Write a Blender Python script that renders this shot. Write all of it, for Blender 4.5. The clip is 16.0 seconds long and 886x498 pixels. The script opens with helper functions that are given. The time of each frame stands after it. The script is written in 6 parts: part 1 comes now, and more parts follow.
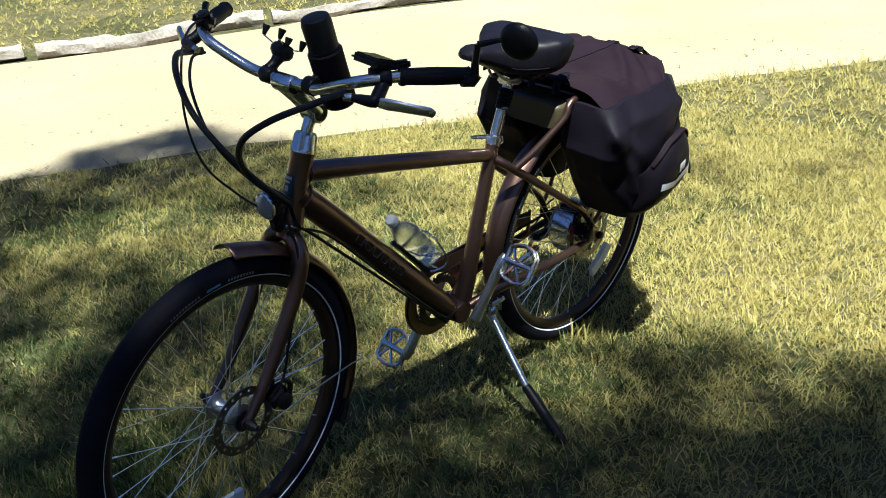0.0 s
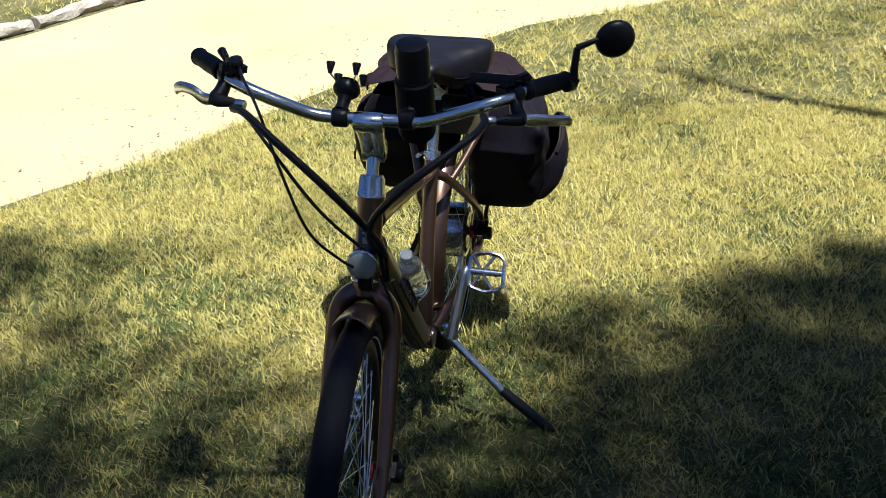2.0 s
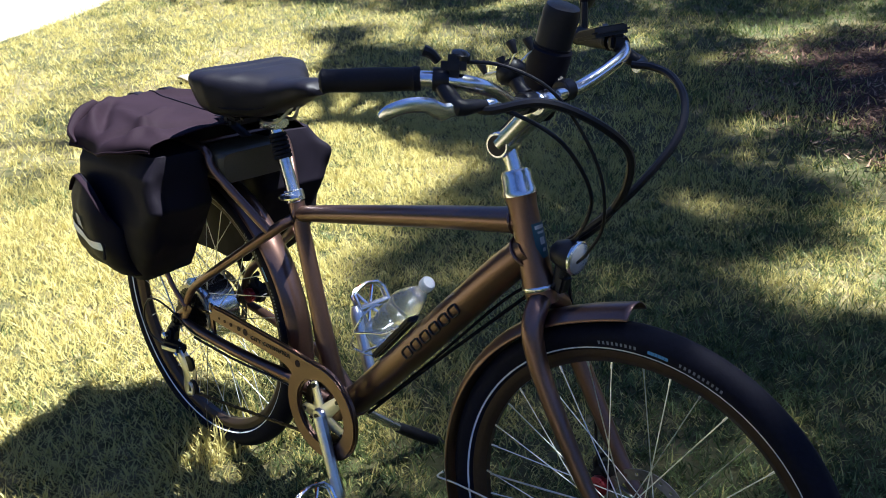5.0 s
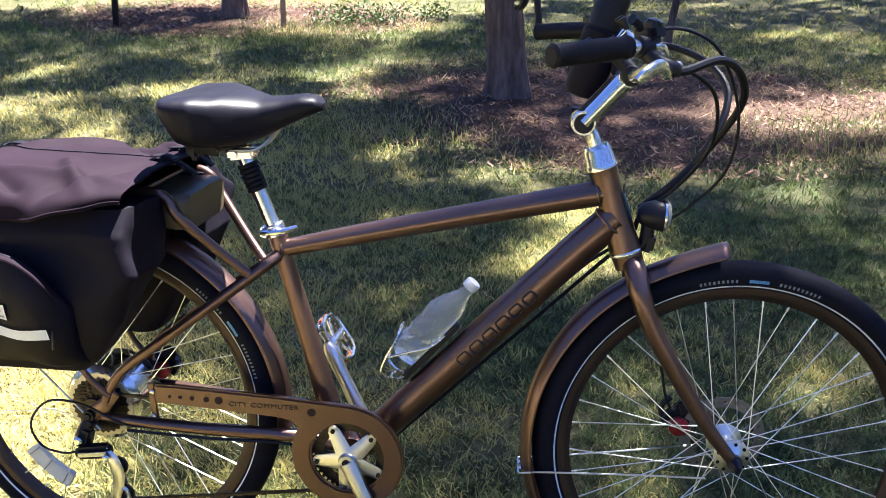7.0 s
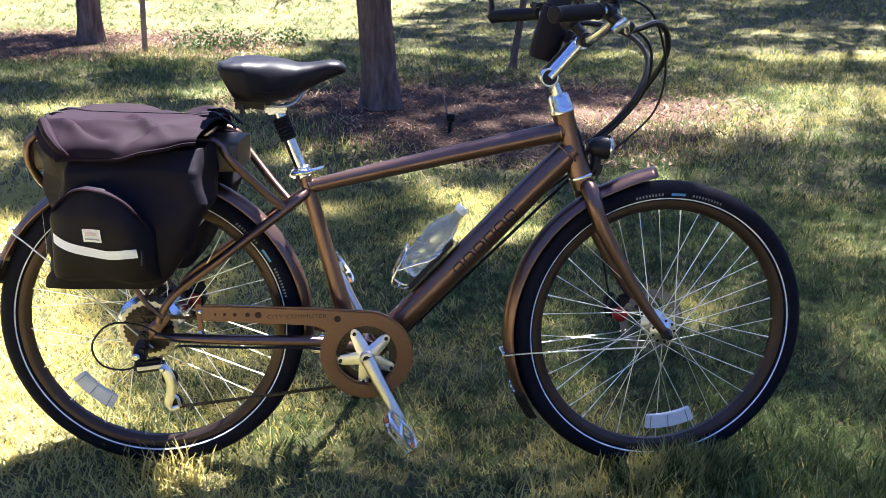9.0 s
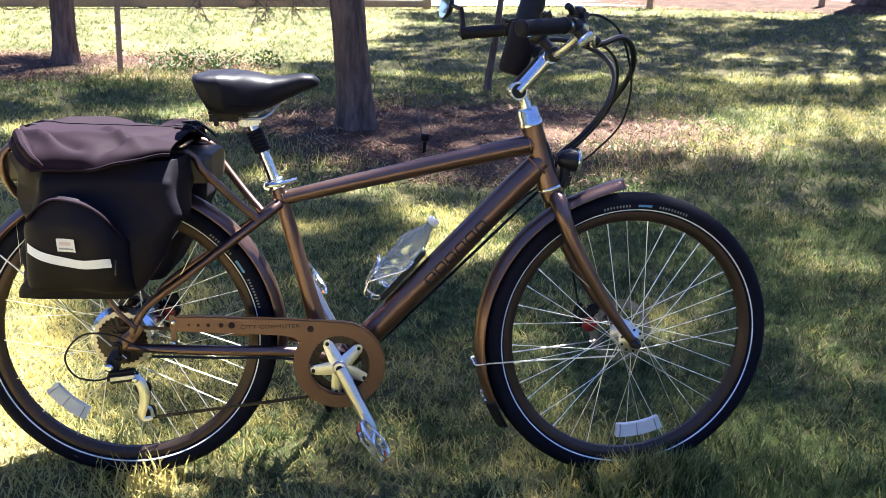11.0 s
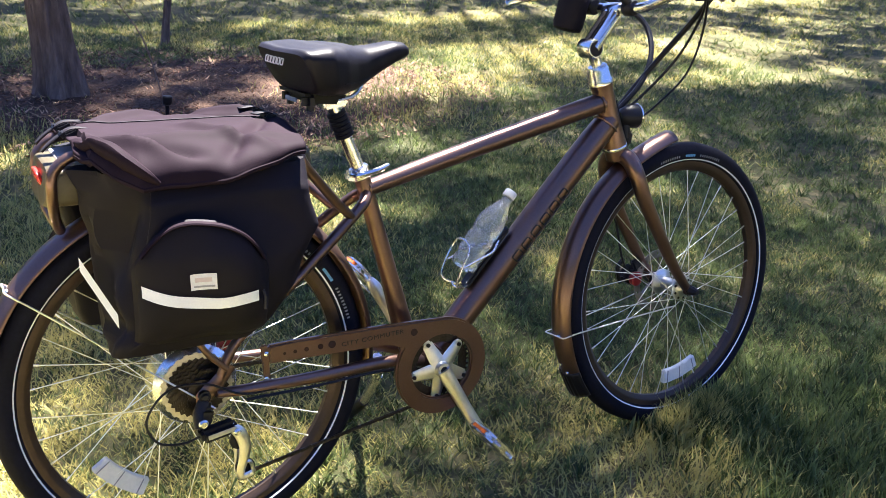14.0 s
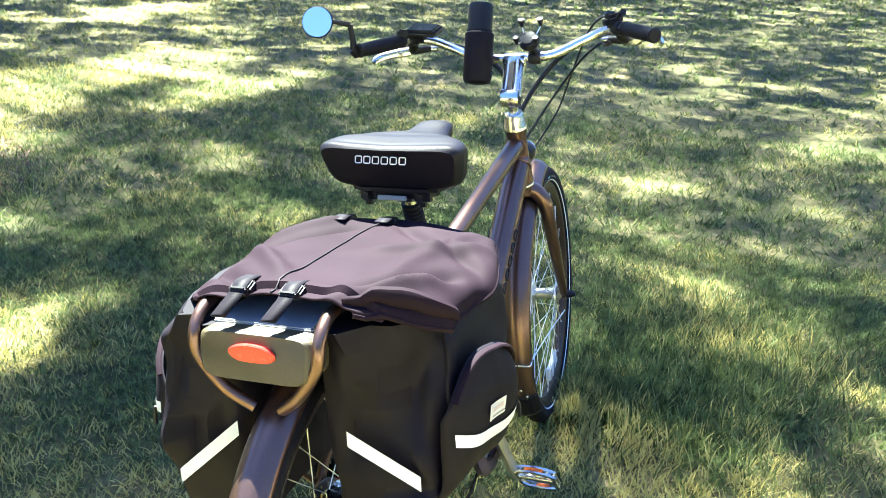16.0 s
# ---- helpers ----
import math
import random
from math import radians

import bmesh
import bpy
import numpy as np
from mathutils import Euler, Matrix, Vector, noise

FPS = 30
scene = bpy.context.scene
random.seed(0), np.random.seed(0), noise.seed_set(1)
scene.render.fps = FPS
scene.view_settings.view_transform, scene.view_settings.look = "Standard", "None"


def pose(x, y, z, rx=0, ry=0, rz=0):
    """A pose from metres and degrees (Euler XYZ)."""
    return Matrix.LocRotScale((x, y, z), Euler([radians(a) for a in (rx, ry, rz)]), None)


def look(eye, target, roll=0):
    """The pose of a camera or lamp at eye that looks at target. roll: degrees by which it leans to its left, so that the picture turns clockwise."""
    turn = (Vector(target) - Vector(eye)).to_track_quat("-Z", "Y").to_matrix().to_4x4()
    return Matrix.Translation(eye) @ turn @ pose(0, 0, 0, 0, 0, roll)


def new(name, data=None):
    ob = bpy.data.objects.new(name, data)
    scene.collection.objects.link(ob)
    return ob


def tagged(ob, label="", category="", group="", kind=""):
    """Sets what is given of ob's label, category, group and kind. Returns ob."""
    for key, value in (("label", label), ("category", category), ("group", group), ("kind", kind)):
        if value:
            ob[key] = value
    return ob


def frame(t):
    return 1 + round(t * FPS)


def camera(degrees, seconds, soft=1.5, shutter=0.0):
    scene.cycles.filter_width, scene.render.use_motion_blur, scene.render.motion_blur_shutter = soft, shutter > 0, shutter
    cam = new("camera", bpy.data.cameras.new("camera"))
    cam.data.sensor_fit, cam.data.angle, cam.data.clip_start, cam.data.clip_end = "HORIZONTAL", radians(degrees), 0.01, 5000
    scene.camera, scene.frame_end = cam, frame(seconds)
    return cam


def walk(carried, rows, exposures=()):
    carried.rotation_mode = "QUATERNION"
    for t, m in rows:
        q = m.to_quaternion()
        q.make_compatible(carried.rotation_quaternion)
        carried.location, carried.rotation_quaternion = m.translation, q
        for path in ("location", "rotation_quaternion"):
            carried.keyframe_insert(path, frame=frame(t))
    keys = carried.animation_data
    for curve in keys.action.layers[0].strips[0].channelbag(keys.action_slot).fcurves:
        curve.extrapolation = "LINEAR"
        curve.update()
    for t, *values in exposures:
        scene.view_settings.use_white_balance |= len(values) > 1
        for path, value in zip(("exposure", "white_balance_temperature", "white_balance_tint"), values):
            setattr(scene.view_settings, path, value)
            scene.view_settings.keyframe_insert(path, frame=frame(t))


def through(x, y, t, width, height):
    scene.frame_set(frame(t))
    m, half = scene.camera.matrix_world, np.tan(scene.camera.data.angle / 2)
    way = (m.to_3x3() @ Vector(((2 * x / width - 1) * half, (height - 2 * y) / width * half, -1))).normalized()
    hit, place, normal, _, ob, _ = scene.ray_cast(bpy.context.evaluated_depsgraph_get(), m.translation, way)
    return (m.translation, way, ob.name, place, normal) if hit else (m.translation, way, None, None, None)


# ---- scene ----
LEAN = 5.0          # degrees the bicycle leans towards its stand
cam = camera(49.1, 16.0, soft=0.35)
walk(cam, [
    (0, look((2.104, 1.655, 1.494), (0.847, 0.334, 0.673), -4.64)),
    (0.5, look((2.321, 1.468, 1.474), (0.880, 0.321, 0.696), -5.41)),
    (1, look((2.415, 1.231, 1.543), (0.863, 0.275, 0.720), -5.80)),
    (1.5, look((2.524, 0.850, 1.556), (0.839, 0.189, 0.705), -4.69)),
    (2, look((2.571, 0.562, 1.565), (0.817, 0.168, 0.689), -4.94)),
    (2.5, look((2.567, 0.295, 1.567), (0.780, 0.162, 0.680), -5.93)),
    (3, look((2.535, 0.042, 1.551), (0.742, 0.186, 0.676), -6.15)),
    (3.5, look((2.453, -0.267, 1.537), (0.706, 0.223, 0.696), -3.86)),
    (4, look((2.286, -0.501, 1.519), (0.641, 0.266, 0.679), -3.71)),
    (4.5, look((2.116, -0.792, 1.505), (0.634, 0.248, 0.653), -3.43)),
    (5, look((1.914, -1.052, 1.476), (0.641, 0.232, 0.620), -3.01)),
    (7.5, look((0.831, -1.692, 1.372), (0.676, 0.161, 0.634), 0.12)),
    (8, look((0.760, -1.874, 1.368), (0.690, -0.014, 0.636), 0.32)),
    (8.5, look((0.700, -2.018, 1.348), (0.700, -0.148, 0.640), 0.69)),
    (9, look((0.652, -2.108, 1.333), (0.703, -0.229, 0.650), 1.13)),
    (11.5, look((0.664, -2.151, 1.315), (0.769, -0.257, 0.681), 1.30)),
    (12, look((0.654, -2.144, 1.326), (0.768, -0.252, 0.690), 1.05)),
    (12.5, look((0.514, -2.139, 1.361), (0.687, -0.256, 0.710), 2.42)),
    (13, look((0.146, -1.933, 1.441), (0.597, -0.144, 0.670), 4.91)),
    (13.5, look((-0.092, -1.818, 1.363), (0.567, -0.082, 0.620), 4.34)),
    (14, look((-0.394, -1.642, 1.287), (0.536, -0.021, 0.574), 2.98)),
    (14.5, look((-0.679, -1.423, 1.311), (0.497, 0.009, 0.559), 2.57)),
    (15, look((-0.906, -1.167, 1.374), (0.476, 0.042, 0.580), 2.56)),
    (15.5, look((-1.142, -0.847, 1.353), (0.472, 0.077, 0.616), 3.31)),
    (16, look((-1.251, -0.592, 1.360), (0.517, 0.077, 0.706), 2.33)),
], exposures=[(0, 1.55, 4780, 20), (3.5, 1.65, 4950, 20), (4.3, 1.95, 4950, 20), (5.0, 2.35, 4720, 27), (7.3, 3.3, 4950, 33), (12, 3.32, 4950, 31), (14, 3.48, 5120, 32), (15.0, 3.72, 4880, 25), (16, 4.2, 4880, 15)])

# ---- light ----
SUN_X, SUN_Y = -0.28, -0.36          # way a shadow falls for each metre of height
world = bpy.data.worlds.new("world")
scene.world = world
world.use_nodes = True
wn = world.node_tree.nodes
sky = wn.new("ShaderNodeTexSky")
sky.sky_type = 'NISHITA'
sky.sun_disc = False
sky.ozone_density = 4.0
sky.sun_elevation = math.atan2(1.0, math.hypot(SUN_X, SUN_Y))
sky.sun_rotation = math.atan2(-SUN_X, -SUN_Y)
wn["Background"].inputs[1].default_value = 0.0225
world.node_tree.links.new(sky.outputs[0], wn["Background"].inputs[0])
sun = new("sun", bpy.data.lights.new("sun", 'SUN'))
sun.data.energy = 5.0
sun.data.angle = radians(0.53)
sun.data.color = (1.0, 0.9, 0.55)
sun.matrix_world = look((0, 0, 10), (SUN_X * 10, SUN_Y * 10, 0))


# ---- materials ----
def material(name, color, rough=0.5, metal=0.0, vary=0.15, scale=8.0, fine=90.0, bump=0.0, coat=0.0, second=None, spec=0.5, rvary=0.1):
    """A principled material whose colour and gloss vary at two scales."""
    m = bpy.data.materials.new(name)
    m.use_nodes = True
    n, l = m.node_tree.nodes, m.node_tree.links
    p = n["Principled BSDF"]
    geo = n.new("ShaderNodeTexCoord")
    big, small = n.new("ShaderNodeTexNoise"), n.new("ShaderNodeTexNoise")
    big.inputs["Scale"].default_value, small.inputs["Scale"].default_value = scale, fine
    big.inputs["Detail"].default_value = small.inputs["Detail"].default_value = 4
    for t in (big, small):
        l.new(geo.outputs["Object"], t.inputs["Vector"])
    add = n.new("ShaderNodeMath")
    add.operation = 'ADD'
    l.new(big.outputs["Fac"], add.inputs[0])
    l.new(small.outputs["Fac"], add.inputs[1])
    ramp = n.new("ShaderNodeMapRange")
    ramp.inputs["From Min"].default_value, ramp.inputs["From Max"].default_value = 0.7, 1.3
    l.new(add.outputs[0], ramp.inputs["Value"])
    mix = n.new("ShaderNodeMix")
    mix.data_type = 'RGBA'
    lo = [c * (1 - vary) for c in color]
    hi = [min(1, c * (1 + vary)) for c in color] if second is None else second
    mix.inputs[6].default_value, mix.inputs[7].default_value = (*lo, 1), (*hi, 1)
    l.new(ramp.outputs[0], mix.inputs[0])
    l.new(mix.outputs[2], p.inputs["Base Color"])
    rr = n.new("ShaderNodeMapRange")
    rr.inputs["To Min"].default_value, rr.inputs["To Max"].default_value = max(0.02, rough - rvary), min(1, rough + rvary)
    l.new(small.outputs["Fac"], rr.inputs["Value"])
    l.new(rr.outputs[0], p.inputs["Roughness"])
    p.inputs["Metallic"].default_value = metal
    p.inputs["Coat Weight"].default_value = coat
    p.inputs["Coat Roughness"].default_value = 0.14
    p.inputs["Specular IOR Level"].default_value = spec
    if bump:
        b = n.new("ShaderNodeBump")
        b.inputs["Strength"].default_value = bump
        b.inputs["Distance"].default_value = 0.002
        l.new(small.outputs["Fac"], b.inputs["Height"])
        l.new(b.outputs[0], p.inputs["Normal"])
    return m


BRONZE = material("bronze_paint", (0.148, 0.09, 0.071), 0.33, 0.9, 0.08, 5, 260, coat=0.25, rvary=0.06)
CHROME = material("polished_aluminium", (0.7, 0.7, 0.71), 0.22, 1.0, 0.06, 12, 120, rvary=0.08)
STEEL = material("spoke_steel", (0.85, 0.85, 0.84), 0.34, 1.0, 0.1, 20, 200)
GALV = material("brushed_steel", (0.55, 0.55, 0.56), 0.35, 1.0, 0.12, 15, 160)
RUBBER = material("tyre_rubber", (0.0085, 0.0082, 0.0135), 0.72, 0, 0.3, 7, 140, bump=0.25, spec=0.1)
BLACK = material("black_plastic", (0.008, 0.0078, 0.011), 0.42, 0, 0.25, 12, 180, bump=0.05, spec=0.25)
GRIP = material("grip_rubber", (0.008, 0.0074, 0.0105), 0.62, 0, 0.3, 20, 220, bump=0.3, spec=0.18)
LEATHER = material("saddle_vinyl", (0.006, 0.0055, 0.0095), 0.46, 0, 0.25, 14, 320, bump=0.12, spec=0.17, rvary=0.08)
CANVAS = material("pannier_nylon", (0.005, 0.0035, 0.0078), 0.64, 0, 0.35, 9, 500, bump=0.14, spec=0.17)
FADED = material("faded_nylon", (0.0138, 0.0083, 0.0128), 0.75, 0, 0.3, 7, 420, bump=0.08, spec=0.06)
REFLECT = material("reflective_tape", (0.75, 0.76, 0.78), 0.4, 0, 0.06, 30, 400)
WHITEP = material("white_print", (0.72, 0.71, 0.68), 0.5, 0, 0.08, 30, 200)
PINKP = material("faded_print", (0.6, 0.49, 0.46), 0.6, 0, 0.1, 30, 200)
DARKP = material("dark_print", (0.014, 0.009, 0.007), 0.6, 0, 0.2, 30, 200)
HOLE_DARK = material("dark_hole_brown", (0.022, 0.006, 0.004), 0.85, 0, 0.2, 30, 200)
BLUEP = material("blue_print", (0.12, 0.3, 0.55), 0.5, 0, 0.1, 30, 200)
TEALP = material("teal_print", (0.012, 0.045, 0.07), 0.5, 0, 0.2, 60, 300)
TYREP = material("tyre_print", (0.2, 0.2, 0.205), 0.7, 0, 0.15, 30, 200)
GREYP = material("grey_print", (0.28, 0.28, 0.29), 0.6, 0, 0.1, 30, 200)
REDL = material("red_lens", (0.62, 0.03, 0.015), 0.25, 0, 0.1, 20, 100)
ORANGE = material("amber_lens", (0.75, 0.17, 0.02), 0.25, 0, 0.1, 20, 100)
BOXM = material("tail_box_plastic", (0.055, 0.044, 0.022), 0.45, 0, 0.15, 10, 200, bump=0.1)
SILVERP = material("silver_plastic", (0.26, 0.26, 0.275), 0.6, 0.0, 0.1, 10, 150)
BROWNRIM = material("rim_anodised", (0.055, 0.036, 0.026), 0.4, 0.6, 0.15, 8, 160)
SCREEN = material("dark_screen", (0.012, 0.013, 0.015), 0.15, 0, 0.1, 20, 100, spec=0.3)
KNOB = material("red_anodised", (0.2, 0.008, 0.012), 0.3, 0.3, 0.15, 20, 100)
DISC = material("brake_steel", (0.22, 0.21, 0.2), 0.4, 1.0, 0.2, 30, 160)
ALLOY = material("forged_alloy", (0.68, 0.67, 0.66), 0.33, 1.0, 0.08, 12, 140)
CASS = material("oiled_steel", (0.05, 0.042, 0.036), 0.4, 0.9, 0.4, 30, 200)
CREAM = material("worn_disc", (0.55, 0.5, 0.4), 0.35, 0.7, 0.2, 14, 160)
BOTTLECAGE = material("cage_wire", (0.7, 0.7, 0.71), 0.25, 1.0, 0.05, 10, 100)


def glass(name, color=(1, 1, 1), rough=0.02, ior=1.45, weight=1.0):
    m = bpy.data.materials.new(name)
    m.use_nodes = True
    p = m.node_tree.nodes["Principled BSDF"]
    p.inputs["Base Color"].default_value = (*color, 1)
    p.inputs["Roughness"].default_value = rough
    p.inputs["IOR"].default_value = ior
    p.inputs["Transmission Weight"].default_value = weight
    n, l = m.node_tree.nodes, m.node_tree.links
    noise_t, bump_n = n.new("ShaderNodeTexNoise"), n.new("ShaderNodeBump")
    noise_t.inputs["Scale"].default_value = 60
    bump_n.inputs["Strength"].default_value, bump_n.inputs["Distance"].default_value = 0.25, 0.002
    l.new(noise_t.outputs["Fac"], bump_n.inputs["Height"])
    l.new(bump_n.outputs[0], p.inputs["Normal"])
    return m


CLEAR = glass("clear_plastic", (0.9, 0.95, 1.0), 0.12, 1.3, 0.86)
LENS = glass("lens_glass", (0.95, 0.97, 1.0), 0.04, 1.45, 0.7)
MIRROR = material("mirror_glass", (0.86, 0.88, 0.88), 0.03, 1.0, 0.01, 5, 20, rvary=0.01)


# ---- mesh tools ----
def part(name, bm, mat, parent=None, label="", smooth=True, mod=None):
    """Links a bmesh as one mesh object under a thing or a part."""
    bmesh.ops.recalc_face_normals(bm, faces=bm.faces)
    me = bpy.data.meshes.new(name)
    bm.to_mesh(me)
    bm.free()
    if smooth:
        me.shade_smooth()
        me.set_sharp_from_angle(angle=radians(38))
    me.materials.append(mat)
    ob = new(name, me)
    ob.parent = parent
    if label:
        tagged(ob, label)
    if mod:
        s = ob.modifiers.new("thickness", 'SOLIDIFY')
        s.thickness, s.offset = mod, 0
    return ob


def smoothed(pts, k=6):
    """Catmull-Rom curve through the points."""
    p = [Vector(q) for q in pts]
    p = [2 * p[0] - p[1]] + p + [2 * p[-1] - p[-2]]
    out = []
    for i in range(1, len(p) - 2):
        a, b, c, d = p[i - 1], p[i], p[i + 1], p[i + 2]
        for j in range(k):
            t = j / k
            out.append(0.5 * (2 * b + (c - a) * t + (2 * a - 5 * b + 4 * c - d) * t * t + (3 * b - a - 3 * c + d) * t ** 3))
    out.append(p[-2])
    return out


def tube(bm, pts, r, n=10, k=0, closed=False, flat=1.0, up=None):
    """A tube along points; r: one radius or one for each point; k: smoothing steps; flat: second radius over the first."""
    rs = list(r) if isinstance(r, (list, tuple)) else [r] * len(pts)
    if k:
        m = len(pts)
        pts = smoothed(pts, k)
        rs = [float(np.interp(i / k, range(m), rs)) for i in range(len(pts))]
    pts = [Vector(p) for p in pts]
    m = len(pts)
    rings, side = [], None
    for i, p in enumerate(pts):
        if closed:
            d = (pts[(i + 1) % m] - pts[i - 1]).normalized()
        else:
            d = (pts[min(i + 1, m - 1)] - pts[max(i - 1, 0)]).normalized()
        if side is None:
            ref = Vector(up) if up else (Vector((0, 1, 0)) if abs(d.y) < 0.8 else Vector((0, 0, 1)))
            side = (ref - d * ref.dot(d)).normalized()
        else:
            side = (side - d * side.dot(d)).normalized()
        other = d.cross(side)
        rings.append([bm.verts.new(p + side * math.cos(a) * rs[i] + other * math.sin(a) * rs[i] * flat)
                      for a in (2 * math.pi * q / n for q in range(n))])
    last = m if closed else m - 1
    for i in range(last):
        a, b = rings[i], rings[(i + 1) % m]
        for q in range(n):
            bm.faces.new((a[q], a[(q + 1) % n], b[(q + 1) % n], b[q]))
    if not closed:
        bm.faces.new(rings[0][::-1])
        bm.faces.new(rings[-1])
    return bm


def lathe(bm, prof, at, axis, n=32, closed=False):
    """Turns a profile of (radius, height) about an axis through the point at."""
    q = Vector(axis).normalized().to_track_quat('Z', 'Y').to_matrix()
    at = Vector(at)
    rings = [[bm.verts.new(at + q @ Vector((r * math.cos(a), r * math.sin(a), h))) for a in (2 * math.pi * i / n for i in range(n))] for r, h in prof]
    m = len(prof)
    for i in range(m if closed else m - 1):
        a, b = rings[i], rings[(i + 1) % m]
        for j in range(n):
            bm.faces.new((a[j], a[(j + 1) % n], b[(j + 1) % n], b[j]))
    if not closed:
        for ring, r in ((rings[0], prof[0][0]), (rings[-1], prof[-1][0])):
            if r > 1e-5:
                bm.faces.new(ring)
    return bm


def box(bm, at, size, turn=(0, 0, 0), bevel=0.0, taper=1.0):
    """A bevelled box; taper: top width over bottom width."""
    m = pose(*at, *turn)
    made = bmesh.ops.create_cube(bm, size=1.0, matrix=Matrix.Diagonal((*size, 1)))["verts"]
    if taper != 1.0:
        for v in made:
            if v.co.z > 0:
                v.co.x *= taper
                v.co.y *= taper
    if bevel:
        edges = {e for v in made for e in v.link_edges}
        out = bmesh.ops.bevel(bm, geom=list(edges), offset=bevel, segments=2, affect='EDGES')
        made = list({v for f in out["faces"] for v in f.verts} | {v for v in made if v.is_valid})
    for v in made:
        v.co = m @ v.co
    return bm


def sheet(bm, fn, nu, nv, wrap_u=False):
    """A grid surface fn(u, v), u and v from 0 to 1."""
    g = [[bm.verts.new(fn(i / (nu if wrap_u else nu - 1), j / (nv - 1))) for j in range(nv)] for i in range(nu)]
    for i in range(nu if wrap_u else nu - 1):
        for j in range(nv - 1):
            k = (i + 1) % nu
            bm.faces.new((g[i][j], g[k][j], g[k][j + 1], g[i][j + 1]))
    return g


def plate(bm, outline, holes, y0, y1, bevel=0.0):
    """A flat plate in the x-z plane between two y, with holes."""
    loops = []
    for loop in [outline, *holes]:
        vs = [bm.verts.new((x, y0, z)) for x, z in loop]
        es = [bm.edges.new((vs[i], vs[(i + 1) % len(vs)])) for i in range(len(vs))]
        loops += es
    made = bmesh.ops.triangle_fill(bm, use_beauty=True, use_dissolve=False, edges=loops)
    faces = [g for g in made["geom"] if isinstance(g, bmesh.types.BMFace)]
    out = bmesh.ops.extrude_face_region(bm, geom=faces)
    vs = [g for g in out["geom"] if isinstance(g, bmesh.types.BMVert)]
    bmesh.ops.translate(bm, vec=(0, y1 - y0, 0), verts=vs)
    bmesh.ops.recalc_face_normals(bm, faces=bm.faces)
    if bevel:
        es = [e for e in bm.edges if len(e.link_faces) == 2 and e.calc_face_angle(0) > 1.2]
        bmesh.ops.bevel(bm, geom=es, offset=bevel, segments=2, affect='EDGES')
    return bm


def circle(cx, cz, r, n=40, a0=0.0, a1=360.0):
    full = abs(a1 - a0) >= 360
    m = n if full else n - 1
    return [(cx + r * math.cos(radians(a0 + (a1 - a0) * i / m)), cz + r * math.sin(radians(a0 + (a1 - a0) * i / m))) for i in range(n)]


def wob(p, f, a):
    return noise.noise_vector(Vector(p) * f) * a


# ---- bicycle ----
TILT = pose(0, 0, 0, -LEAN, 0, 0)
bicycle = tagged(new("bicycle"), "bronze electric city bicycle leaning on its kickstand in grass", "bicycle")
bicycle.matrix_basis = TILT
REAR, FRONT, BB = Vector((0.02, 0, 0.36)), Vector((1.238, 0, 0.36)), Vector((0.534, 0, 0.304))
HEAD_T, HEAD_B = Vector((0.978, 0, 0.879)), Vector((1.027, 0, 0.733))
STEER = Matrix.Translation(HEAD_T) @ Matrix.Rotation(radians(6.0), 4, (HEAD_T - HEAD_B).normalized()) @ Matrix.Translation(-HEAD_T)
up_head = (HEAD_T - HEAD_B).normalized()


def steered(bm):
    bm.transform(STEER)
    return bm


